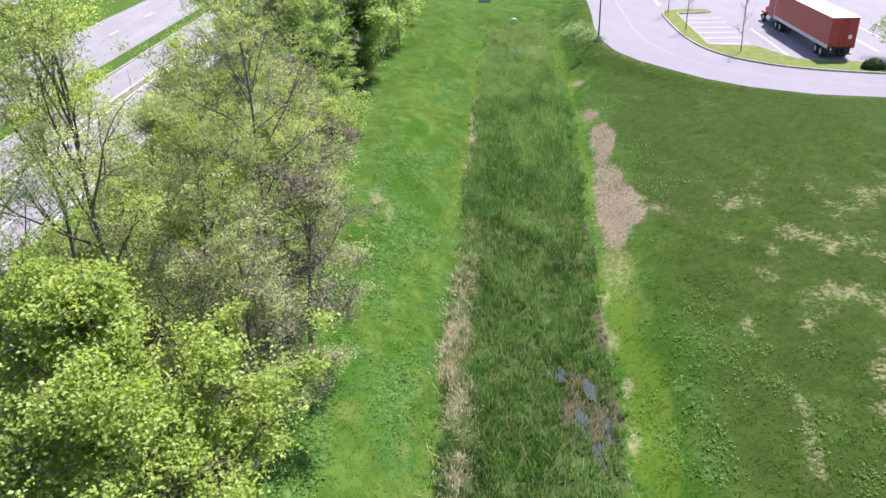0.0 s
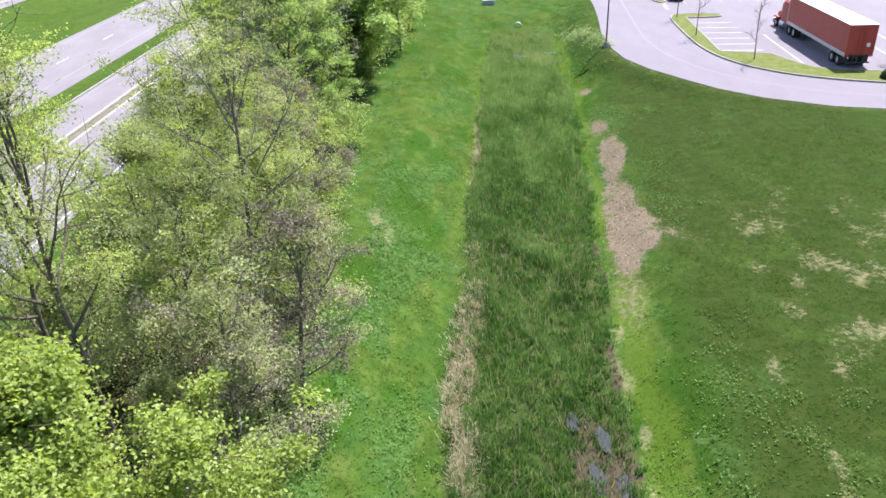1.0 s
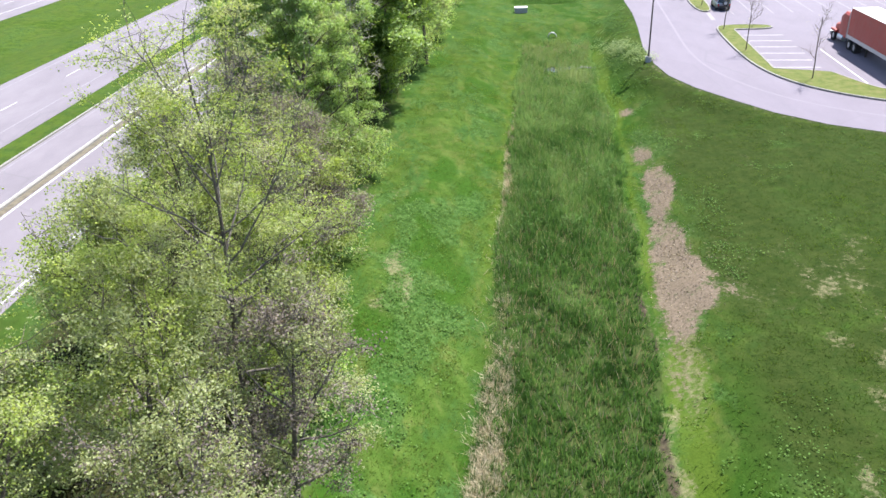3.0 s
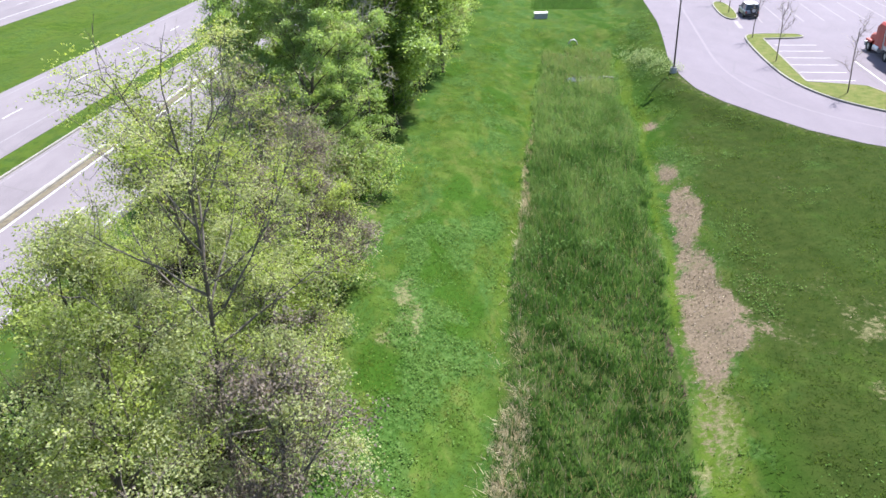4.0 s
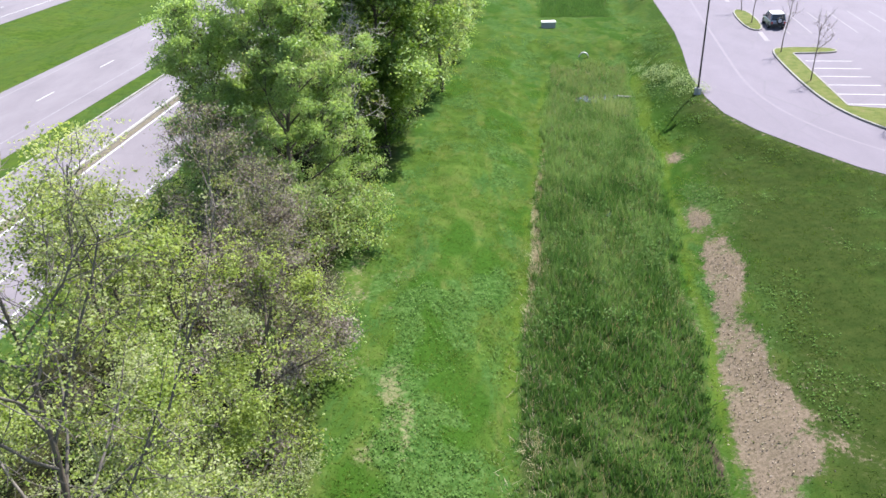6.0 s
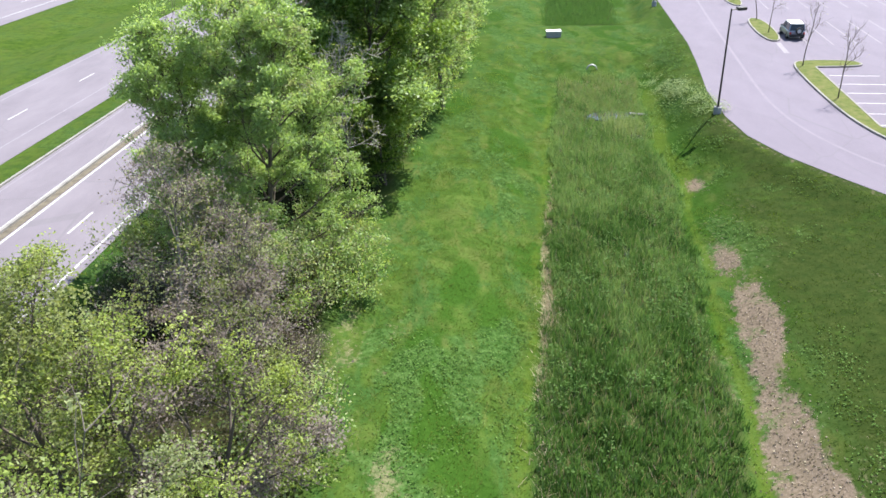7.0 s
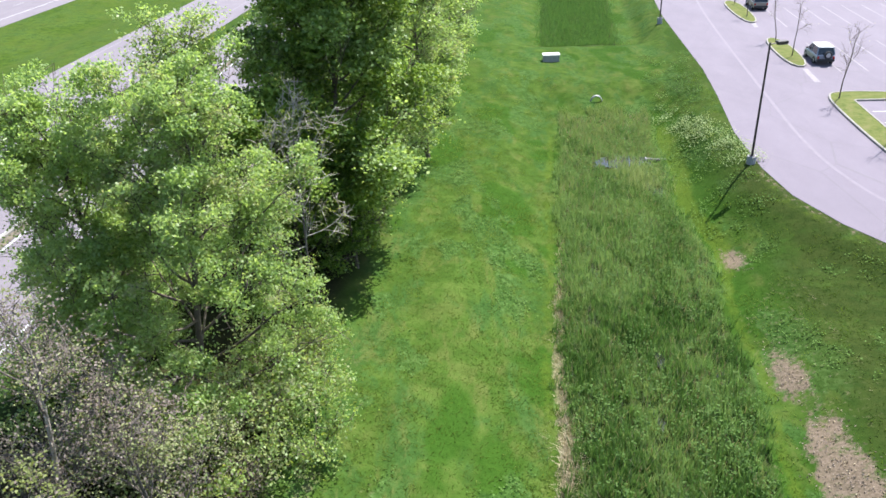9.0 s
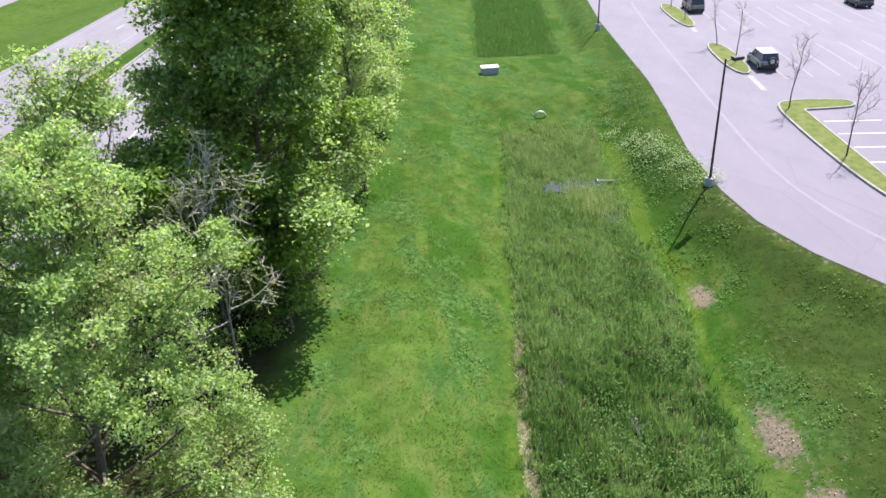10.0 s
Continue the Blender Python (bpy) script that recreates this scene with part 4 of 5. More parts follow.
class Tubes:
    """Gathers tapered branches into one mesh."""

    def __init__(self):
        self.co, self.fa, self.n = [], [], 0

    def add(self, pts, radii, sides):
        pts = np.asarray(pts, dtype=float)
        d = unit(np.gradient(pts, axis=0))
        ref = np.where(np.abs(d[:, 2:3]) > 0.9, [[1.0, 0, 0]], [[0, 0, 1.0]])
        u = unit(np.cross(d, ref))
        v = np.cross(d, u)
        a = np.arange(sides) * 2 * np.pi / sides
        ring = pts[:, None] + (u[:, None] * np.cos(a)[None, :, None] + v[:, None] * np.sin(a)[None, :, None]) * np.asarray(radii)[:, None, None]
        m = len(pts)
        i = np.arange(m - 1)[:, None] * sides + np.arange(sides)[None]
        j = np.arange(m - 1)[:, None] * sides + (np.arange(sides)[None] + 1) % sides
        self.co.append(ring.reshape(-1, 3))
        self.fa.append(np.stack([i, j, j + sides, i + sides], -1).reshape(-1, 4) + self.n)
        self.n += m * sides

    def mesh(self, name, mat):
        return mesh_np(name, np.concatenate(self.co), np.concatenate(self.fa), [mat], smooth=True)


def bend(rng, p, d, length, k, up=0.15, wob=0.12):
    """A branch's line: it starts at p towards d, and turns up as it goes."""
    pts = [np.array(p)]
    d = unit(np.array(d, dtype=float))
    for _ in range(k):
        d = unit(d + rng.normal(0, wob, 3) + np.array([0, 0, up]))
        pts.append(pts[-1] + d * length / k)
    return np.array(pts)


def along(pts, f):
    s = f * (len(pts) - 1)
    i = min(int(s), len(pts) - 2)
    return pts[i] + (pts[i + 1] - pts[i]) * (s - i), unit(pts[i + 1] - pts[i])


def leaf_mesh(rng, centres, size, base_tint, mats, second=0.0, flat=1.3, name="crown", other=None):
    """Many small leaves, each a folded blade of its own."""
    n = len(centres)
    nor = unit(rng.normal(0, 1, (n, 3)) + np.array([0, 0, flat]))
    a = unit(np.cross(nor, rng.normal(0, 1, (n, 3))))
    b = np.cross(nor, a)
    s = (size * rng.uniform(0.6, 1.35, n))[:, None]
    lift = nor * s * 0.16
    co = np.stack([centres - a * s * 0.55, centres + b * s * 0.36 + lift, centres + a * s * 0.55, centres - b * s * 0.36 + lift], 1).reshape(-1, 3)
    tint = np.repeat(np.clip(base_tint * 0.6 + rng.uniform(0, 1, n) * 0.4, 0, 1), 4)
    slots = other if other is not None else (rng.uniform(0, 1, n) < second).astype(int) if second else None
    return mesh_np(name, co, np.arange(4 * n).reshape(n, 4), mats, tint, slots)


def profile(f, kind):
    """How far the crown reaches at the share f of its height."""
    if kind == "oval":
        return 0.35 + 0.65 * math.sin(math.pi * (0.12 + 0.8 * f)) ** 0.8
    if kind == "dome":
        return 0.85 + 0.6 * f if f < 0.25 else math.sqrt(max(0.06, 1 - ((f - 0.25) / 0.82) ** 2))
    if kind == "vase":
        return 0.45 + 0.55 * math.sin(math.pi * (0.1 + 0.68 * f))
    return 1.0 - 0.72 * f ** 1.6


def tree(x, y, h, r, low, leaves, mats, label, seed, leaf=0.15, second=0.0, shape="oval", limbs=13, bark="bark", lean=(0, 0), trunk_r=None, spread=0.33, tops=1, twig_r=0.012, limb_bark=None, tuft=False, lobes=0, z=None, group="trees of the wood strip", flat=1.3, even=1.0, spray=1, lobe=1.0):
    rng = np.random.default_rng(seed)
    ob = tagged(new("tree"), label, "tree", group)
    ob.location = (x, y, float(height(x, y)) - 0.05 if z is None else z)
    tr = trunk_r or 0.012 * h + 0.03
    trunk = Tubes()
    ends, clump, bulk, odds = [], [], [], []
    stems = []
    for s in range(tops):
        d = np.array([lean[0] + rng.normal(0, 0.04) + (0.22 * math.cos(s * 2.6 + seed) if tops > 1 else 0), lean[1] + rng.normal(0, 0.04) + (0.22 * math.sin(s * 2.6 + seed) if tops > 1 else 0), 1.0])
        pts = bend(rng, (0, 0, -0.3), d, h * 0.93 * (1 if s == 0 else rng.uniform(0.8, 0.95)), 9, 0.12, 0.05)
        trunk.add(pts, np.linspace(tr / (1 if s == 0 else 1.3), 0.025, 10), 8)
        stems.append(pts)
    tm = new("trunk", trunk.mesh("trunk", M[bark]))
    tm.parent = ob
    for i in range(limbs):
        pts = stems[i % tops]
        f0 = low / h
        g = (i + rng.uniform(0.1, 0.9)) / limbs
        p, _ = along(pts, f0 + (0.97 - f0) * g)
        az = i * 2.4 + rng.normal(0, 0.35) + seed
        el = radians((18 if shape == "vase" else 3) + (48 if shape == "vase" else 64) * g + rng.normal(0, 8))
        if shape == "vase":
            el += 0.2
        length = r * profile(g, shape) * rng.uniform(0.78, 1.15)
        d = np.array([math.cos(az) * math.cos(el), math.sin(az) * math.cos(el), math.sin(el)])
        limb = bend(rng, p, d, length, 5, 0.1, 0.13)
        lt = Tubes()
        r0 = max(0.02, tr * (0.42 - 0.25 * g))
        lt.add(limb, np.linspace(r0, 0.014, 6), 6)
        nsec = max(3, int(4 + length * 0.9))
        for j in range(nsec):
            q, dq = along(limb, 0.28 + 0.72 * (j + rng.uniform(0, 1)) / nsec)
            ds = unit(dq * 0.75 + unit(rng.normal(0, 1, 3)) * 0.8)
            sec = bend(rng, q, ds, length * rng.uniform(0.22, 0.42) + 0.25, 3, 0.12, 0.16)
            lt.add(sec, np.linspace(max(0.012, r0 * 0.32), twig_r * 0.7, 4), 4)
            bt, full, odd = rng.uniform(0, 1), rng.gamma(1.1), rng.uniform(0, 1)
            for _ in range(5):
                q2, d2 = along(sec, rng.uniform(0.25, 1.0))
                tw = bend(rng, q2, unit(d2 * 0.6 + unit(rng.normal(0, 1, 3))), rng.uniform(0.35, 0.9), 2, 0.1, 0.2)
                lt.add(tw, [twig_r, twig_r * 0.8, twig_r * 0.4], 3)
                ends.append(tw)
                clump.append(np.clip(bt + rng.normal(0, 0.2), 0, 1))
                odds.append(odd)
                bulk.append(full * rng.gamma(2.5))
        lm = new("limb", lt.mesh("limb", M[limb_bark or bark]))
        lm.parent = ob
    if leaves:
        ends, clump = np.array(ends), np.array(clump)
        weight = np.array(bulk) ** even
        pick = rng.choice(len(ends), leaves, p=weight / weight.sum())
        f = rng.uniform(0.2, 1.15, leaves)[:, None]
        tw = ends[pick]
        if tuft:
            # leaves sit in small tufts near the twig's end
            f = np.where(rng.uniform(0, 1, leaves) < 0.65, 0.95, 0.5)[:, None]
        off = rng.normal(0, 1, (leaves, 3)) * np.array([spread, spread, spread * 0.55])
        if spray > 1:
            # leaves grow in flat sprays of several, with gaps between the sprays
            head = (np.arange(leaves) // spray) * spray
            pick, f, tw = pick[head], f[head], tw[head]
            off = off[head] + rng.normal(0, 1, (leaves, 3)) * np.array([0.17, 0.17, 0.06]) * (leaf / 0.12)
        c = tw[:, 0] + (tw[:, 2] - tw[:, 0]) * f + off
        if lobes:
            # most leaves cover rounded boughs, lit on top and dark beneath
            n2 = int(leaves * 0.9)
            mid = ends[rng.choice(len(ends), lobes)][:, 2]
            size = rng.uniform(0.75, 1.45, lobes) * lobe
            own = rng.choice(lobes, n2, p=size ** 2 / (size ** 2).sum())
            d = unit(rng.normal(0, 1, (n2, 3)) + np.array([0, 0, 0.55]))
            if spray > 1:
                h2 = (np.arange(n2) // spray) * spray
                own, d = own[h2], d[h2]
                d = d + rng.normal(0, 1, (n2, 3)) * (0.2 * leaf / 0.12 / size[own])[:, None] * np.array([0.8, 0.8, 0.4])
            c[:n2] = mid[own] + d * (size[own] * rng.uniform(0.72, 1.06, n2))[:, None] * np.array([1, 1, 0.6]) + rng.normal(0, 0.08, (n2, 3))
            clump = np.concatenate([rng.uniform(0.2, 0.8, lobes)[own], clump[pick][n2:]])
            pick = np.arange(leaves)
            odds = list(np.concatenate([rng.uniform(0, 1, lobes)[own], np.array(odds)[:1].repeat(leaves - n2)]))
        other = (np.clip(np.array(odds)[pick] + rng.normal(0, 0.12, leaves), 0, 1) < second).astype(int) if second else None
        cr = new("crown", leaf_mesh(rng, c, leaf, clump[pick], [M[m] for m in mats], second, flat, "crown", other))
        cr.parent = ob
    return ob


def shrub_model(seed, h, r, leaves, mats, label, leaf=0.11, second=0.0, stems=8):
    rng = np.random.default_rng(seed)
    ob = tagged(new("shrub"), label, "shrub", "shrubs of the wood edge")
    ends = []
    for i in range(stems):
        az, el = i * 2.4 + rng.normal(0, 0.3), radians(rng.uniform(35, 80))
        d = np.array([math.cos(az) * math.cos(el), math.sin(az) * math.cos(el), math.sin(el)])
        st = bend(rng, (rng.normal(0, 0.15), rng.normal(0, 0.15), -0.15), d, h * rng.uniform(0.75, 1.1), 4, 0.05, 0.15)
        t = Tubes()
        t.add(st, np.linspace(0.035, 0.01, 5), 5)
        for _ in range(9):
            q, dq = along(st, rng.uniform(0.3, 1))
            tw = bend(rng, q, unit(dq * 0.5 + unit(rng.normal(0, 1, 3))), rng.uniform(0.4, 0.5 + r * 0.35), 2, 0.1, 0.2)
            t.add(tw, [0.012, 0.009, 0.005], 3)
            ends.append(tw)
        sm = new("stem", t.mesh("stem", M["bark"]))
        sm.parent = ob
    ends = np.array(ends)
    bt = rng.uniform(0, 1, len(ends))
    pick = rng.integers(0, len(ends), leaves)
    tw = ends[pick]
    c = tw[:, 0] + (tw[:, 2] - tw[:, 0]) * rng.uniform(0.1, 1.2, leaves)[:, None] + rng.normal(0, 0.2, (leaves, 3))
    c[:, 2] = np.abs(c[:, 2])
    cr = new("foliage", leaf_mesh(rng, c, leaf, bt[pick], [M[m] for m in mats], second, 0.6, "foliage"))
    cr.parent = ob
    return ob


Y, P, G, K, S, L = "leaf_yellow", "leaf_pale", "leaf_mid", "leaf_maple", "seed", "leaf_olive"
SPARSE = "tall thin tree with bare grey branches and few young leaves"
# x, y, height, reach, lowest limb, leaves, leaf kinds, label, further settings
TREES = [
    (-8.9, 15.9, 10.2, 4.6, 2.0, 60000, (Y,), "broad tree dense with bright yellow-green leaves", dict(leaf=0.11, limbs=24, lobes=330, lobe=0.36, spray=7, shape="dome")),
    (-7.9, 12.6, 8.4, 3.6, 1.5, 22000, (Y,), "smaller yellow-green tree at the grass edge", dict(leaf=0.11, spray=8, lobes=70, lobe=0.55)),
    (-14.5, 17.5, 7.5, 3.8, 2.0, 12000, (Y,), "leafy yellow-green tree beside the road", dict(leaf=0.13, spray=8)),
    (-9.9, 21.3, 16.8, 3.5, 8.5, 26000, (Y, P), SPARSE, dict(second=0.4, shape="vase", limbs=15, leaf=0.06, tuft=True, spread=0.22, trunk_r=0.17, twig_r=0.009, spray=5)),
    (-11.6, 22.6, 16.0, 3.3, 8.0, 22000, (Y, P), SPARSE, dict(second=0.4, shape="vase", limbs=14, leaf=0.06, tuft=True, spread=0.22, lean=(-0.06, 0), trunk_r=0.14, twig_r=0.009, spray=5)),
    (-13.6, 21.0, 13.0, 3.2, 6.0, 16000, (Y, P), SPARSE, dict(second=0.4, shape="vase", limbs=13, leaf=0.06, tuft=True, spread=0.22, trunk_r=0.12, twig_r=0.009, spray=5)),
    (-6.9, 22.6, 9.0, 2.9, 1.2, 34000, (P, S), "low grey-green tree with tangled twigs", dict(second=0.25, leaf=0.072, tuft=True, spread=0.2, limb_bark="twig_bark", spray=5)),
    (-9.6, 25.4, 11.0, 3.2, 3.0, 32000, (P, Y), "slender tree with pale spring leaves", dict(second=0.5, leaf=0.07, tuft=True, spread=0.2, spray=5)),
    (-7.0, 28.4, 16.4, 4.2, 6.0, 36000, (Y, P), "tall open tree with young yellow-green leaves on thin twigs", dict(second=0.35, leaf=0.058, bark="bark", trunk_r=0.135, limb_bark="twig_bark", limbs=24, lean=(-0.04, 0.03), spread=0.22, tuft=True, spray=5, twig_r=0.008)),
    (-11.8, 30.5, 9.6, 3.6, 2.5, 28000, (Y, P), "yellow-green young tree among taller ones", dict(second=0.4, leaf=0.085, tuft=True, spread=0.22, spray=6)),
    (-7.9, 35.2, 8.6, 3.1, 1.0, 30000, (Y, P), "scrubby pale tree with grey twigs", dict(second=0.5, leaf=0.075, tuft=True, spread=0.2, limb_bark="twig_bark", spray=5)),
    (-8.9, 41.0, 8.8, 3.5, 1.8, 26000, (Y, S), "scrubby yellow-green tree with dark forking limbs", dict(second=0.45, trunk_r=0.22, tops=3, leaf=0.082, tuft=True, spread=0.22, spray=6)),
    (-12.8, 41.5, 10.2, 3.6, 2.5, 17000, (L, Y), "pale young tree with bare upper twigs", dict(second=0.4, leaf=0.1, tuft=True, spread=0.22, spray=6)),
    (-9.2, 46.8, 7.6, 2.9, 1.0, 16000, (L, S), "scrubby tree with grey-pink twigs", dict(second=0.45, leaf=0.09, tuft=True, spread=0.2, limb_bark="twig_bark", spray=5)),
    (-13.7, 53.0, 9.0, 2.8, 1.5, 6000, (S, P), "nearly bare grey tree with few leaves", dict(second=0.45, leaf=0.085, limbs=16, twig_r=0.012, bark="pale_bark", limb_bark="twig_bark", tuft=True, spray=4)),
    (-10.4, 52.2, 6.6, 2.8, 1.0, 9000, (S, P), "low grey scrub tree with bare twigs", dict(second=0.4, leaf=0.085, limbs=16, twig_r=0.011, bark="twig_bark", tuft=True, spray=4)),
    (-16.0, 47.5, 7.0, 3.0, 1.0, 12000, (L, Y), "low yellow-green tree beside the road", dict(second=0.5, leaf=0.11, spray=6)),
    (-16.0, 37.0, 5.2, 2.8, 1.0, 12000, (L, Y), "low yellow-green tree beside the road", dict(second=0.5, leaf=0.11, spray=6)),
    (-15.5, 28.0, 5.0, 2.8, 1.2, 14000, (Y, P), "low yellow-green tree beside the road", dict(second=0.5, leaf=0.11, spray=6)),
    (-11.6, 60.2, 13.4, 5.0, 0.6, 104000, (G, P), "broad fresh-green tree with fine leaves", dict(second=0.1, leaf=0.11, limbs=38, lobes=620, lobe=0.34, spray=6, shape="dome", flat=0.8)),
    (-15.8, 61.8, 12.9, 4.4, 0.6, 60000, (G,), "dense mid-green tree beside the road", dict(leaf=0.115, limbs=34, lobes=380, lobe=0.36, spray=6, shape="dome", flat=0.8)),
    (-14.0, 70.5, 13.6, 3.6, 2.5, 20000, (G, Y), "tall bright green tree", dict(second=0.3, limbs=15, leaf=0.14, spray=7)),
    (-8.3, 67.2, 10.6, 3.0, 4.0, 1500, (Y, P), "thin leaning tree with pale bare twigs", dict(bark="twig_bark", limb_bark="pale_bark", lean=(-0.16, 0.03), trunk_r=0.07, second=0.4, leaf=0.09, limbs=15, twig_r=0.017, shape="oval", spray=4, tuft=True, spread=0.14)),
    # maple: lighter second leaf colour on some boughs stands in for sunlight
    (-8.6, 75.8, 17.4, 5.4, 1.6, 76000, (K, G), "large dense maple in dark green leaf", dict(second=0.3, leaf=0.2, limbs=36, lobes=95, lobe=1.2, spray=8, shape="dome")),
    (-10.6, 84.0, 14.0, 4.6, 3.5, 14000, (K, G), "large dark green tree deep in the wood strip", dict(second=0.3, leaf=0.2, limbs=18, spread=0.4, lobes=50, spray=6)),
    (-3.9, 88.6, 14.0, 3.9, 5.5, 20000, (G, P), "open green tree with dark limbs showing", dict(second=0.15, leaf=0.17, limbs=18, spray=6)),
    (-8.8, 92.0, 15.5, 4.8, 3.0, 13000, (G, K), "green tree in the wood strip", dict(second=0.4, leaf=0.2, spray=6)),
    (-4.9, 99.5, 13.0, 4.2, 1.0, 17000, (G,), "green tree at the wood's grassy edge", dict(leaf=0.2, limbs=16, spray=6)),
    (-9.5, 105.0, 15.0, 5.0, 3.0, 11000, (K, G), "dark green tree in the wood strip", dict(second=0.4, leaf=0.22, spray=6)),
    (-4.4, 110.5, 13.0, 4.2, 1.0, 15000, (G,), "green tree at the wood's grassy edge", dict(leaf=0.21, limbs=16, spray=6)),
    (-11.5, 97.0, 13.0, 4.6, 3.0, 9000, (G, K), "green tree in the wood strip", dict(second=0.5, leaf=0.22, spray=6)),
    (-8.5, 119.0, 14.0, 5.0, 3.0, 9000, (K, G), "dark green tree in the wood strip", dict(second=0.5, leaf=0.23, spray=6)),
    (-2.8, 123.0, 12.0, 4.0, 1.0, 13000, (G,), "green tree at the wood's grassy edge", dict(leaf=0.23, spray=6)),
    (-5.9, 27.4, 9.0, 3.0, 2.0, 24000, (S, P), "low tree hazy with pinkish seed clusters and twigs", dict(second=0.4, leaf=0.08, limb_bark="twig_bark", limbs=16, spread=0.2, tuft=True, spray=5)),
    # added understory: its dark leaves fill the shaded hollow and hide the trunk
    (-10.0, 71.8, 9.0, 4.2, 1.0, 24000, (K,), "dark green tree in the shade of the maple", dict(leaf=0.19, limbs=18, lobes=60, lobe=0.8, spray=7)),
    (-7.0, 72.2, 6.0, 2.3, 0.6, 12000, (K,), "low dark green tree under the maple", dict(leaf=0.17, limbs=14, lobes=34, lobe=0.6, spray=7)),
    (-7.6, 79.0, 6.5, 2.2, 0.6, 11000, (K, G), "low green tree at the maple's edge", dict(second=0.3, leaf=0.17, limbs=14, lobes=34, lobe=0.6, spray=7)),
]
for i, (x, y, h, r, low, leaves, mats, label, more) in enumerate(TREES):
    tree(x, y, h, r, low, leaves, mats, label, 11 + i, **more)

# thin leafless trees of the lot's islands
BARE = "thin young tree, nearly bare, on a grass island"
for i, (x, y, h) in enumerate(((29.8, 98.2, 5.8), (28.9, 87.8, 5.6), (31.1, 76.7, 6.2), (32.1, 119.2, 6.0), (31.2, 112.3, 5.4), (34.0, 139.6, 6.0), (33.0, 131.6, 5.6))):
    tree(x, y, h, 1.5, 2.0, 60, (P,), BARE, 70 + i, leaf=0.06, limbs=3 if y > 105 else 5, shape="vase", trunk_r=0.06, z=LOT_Z + 0.1, group="thin trees of the lot", twig_r=0.007, bark="bark")
tree(44.8, 71.5, 5.6, 1.9, 1.0, 9000, (K,), "small round green tree on the island", 91, leaf=0.13, lobes=22, z=LOT_Z + 0.1, group="thin trees of the lot")


def hedge(x, y, seed):
    rng = np.random.default_rng(seed)
    ob = tagged(new("shrub"), "dark clipped evergreen shrub on the island", "shrub", "clipped shrubs")
    ob.location = (x, y, LOT_Z + 0.1)
    n = 5000
    d = unit(rng.normal(0, 1, (n, 3)))
    d[:, 2] = np.abs(d[:, 2])
    c = d * rng.uniform(0.75, 1.0, n)[:, None] * np.array([1.05, 0.9, 1.0])
    cr = new("foliage", leaf_mesh(rng, c, 0.1, rng.uniform(0, 1, n), [M["hedge"]], name="foliage"))
    cr.parent = ob
    for k in range(7):
        t = Tubes()
        t.add(bend(rng, (0, 0, -0.1), (math.cos(k), math.sin(k), 1.2), 0.9, 3), np.linspace(0.04, 0.01, 4), 5)
        st = new("stem", t.mesh("stem", M["bark"]))
        st.parent = ob


hedge(40.2, 68.5, 5)
hedge(42.2, 67.8, 6)

# shrubs under and along the trees
MODELS = [
    shrub_model(201, 2.6, 1.6, 1900, (G, Y), "leafy green shrub at the wood edge", 0.11, 0.3),
    shrub_model(202, 2.2, 1.5, 1800, (Y, P), "yellow-green shrub at the wood edge", 0.11, 0.4),
    shrub_model(203, 2.0, 1.4, 1200, (S, P), "grey bare-twigged shrub at the wood edge", 0.09, 0.25, 12),
    shrub_model(204, 3.2, 1.7, 2000, (P, G), "tall pale-green shrub under the trees", 0.12, 0.4),
]
SPOTS = [(-17.5, 58.4, 0), (-14.6, 56.8, 0), (-12.2, 55.8, 3), (-9.6, 55.6, 0), (-18.6, 61.5, 0), (-8.6, 73.5, 0), (-7.8, 79.5, 0), (-7.4, 60.5, 0), (-6.9, 57.8, 0), (-7.9, 63.0, 1), (-9.4, 65.2, 0), (-10.6, 68.0, 0)]
srng = random.Random(8)
for k in range(52):
    y = 17 + k * 2.0 + srng.uniform(-0.7, 0.7)
    edge = float(wood_edge(y)) - 0.9 + srng.uniform(-0.9, 0.2)
    kind = srng.choice((0, 1, 2, 3, 1)) if y < 45 else srng.choice((2, 2, 3)) if y < 58 else srng.choice((0, 0, 2, 3))
    SPOTS.append((edge - 0.4, y, kind))
for k in range(52):
    y = 16 + k * 1.7 + srng.uniform(-1, 1)
    kind = srng.choice((0, 1, 3, 1, 3)) if y < 43 or y > 58 else srng.choice((2, 2, 2, 3))
    SPOTS.append((srng.uniform(-19.5, -9) + 0.06 * max(0, y - 62), y, kind))
used = set()
for x, y, kind in SPOTS:
    if y > 63:
        kind = 0
    if 63.5 < y < 82 and x > -10 and (x, y, kind) not in SPOTS[:8]:
        continue
    s, a = srng.uniform(0.75, 1.25) * (1.35 if y > 75 else 1.0), srng.uniform(0, 360)
    m = pose(x, y, float(height(x, y)), 0, 0, a) @ Matrix.Scale(s, 4)
    if kind not in used:
        used.add(kind)
        MODELS[kind].matrix_basis = m
    else:
        c = copy_thing(MODELS[kind], Matrix.Identity(4))
        c.matrix_basis = m


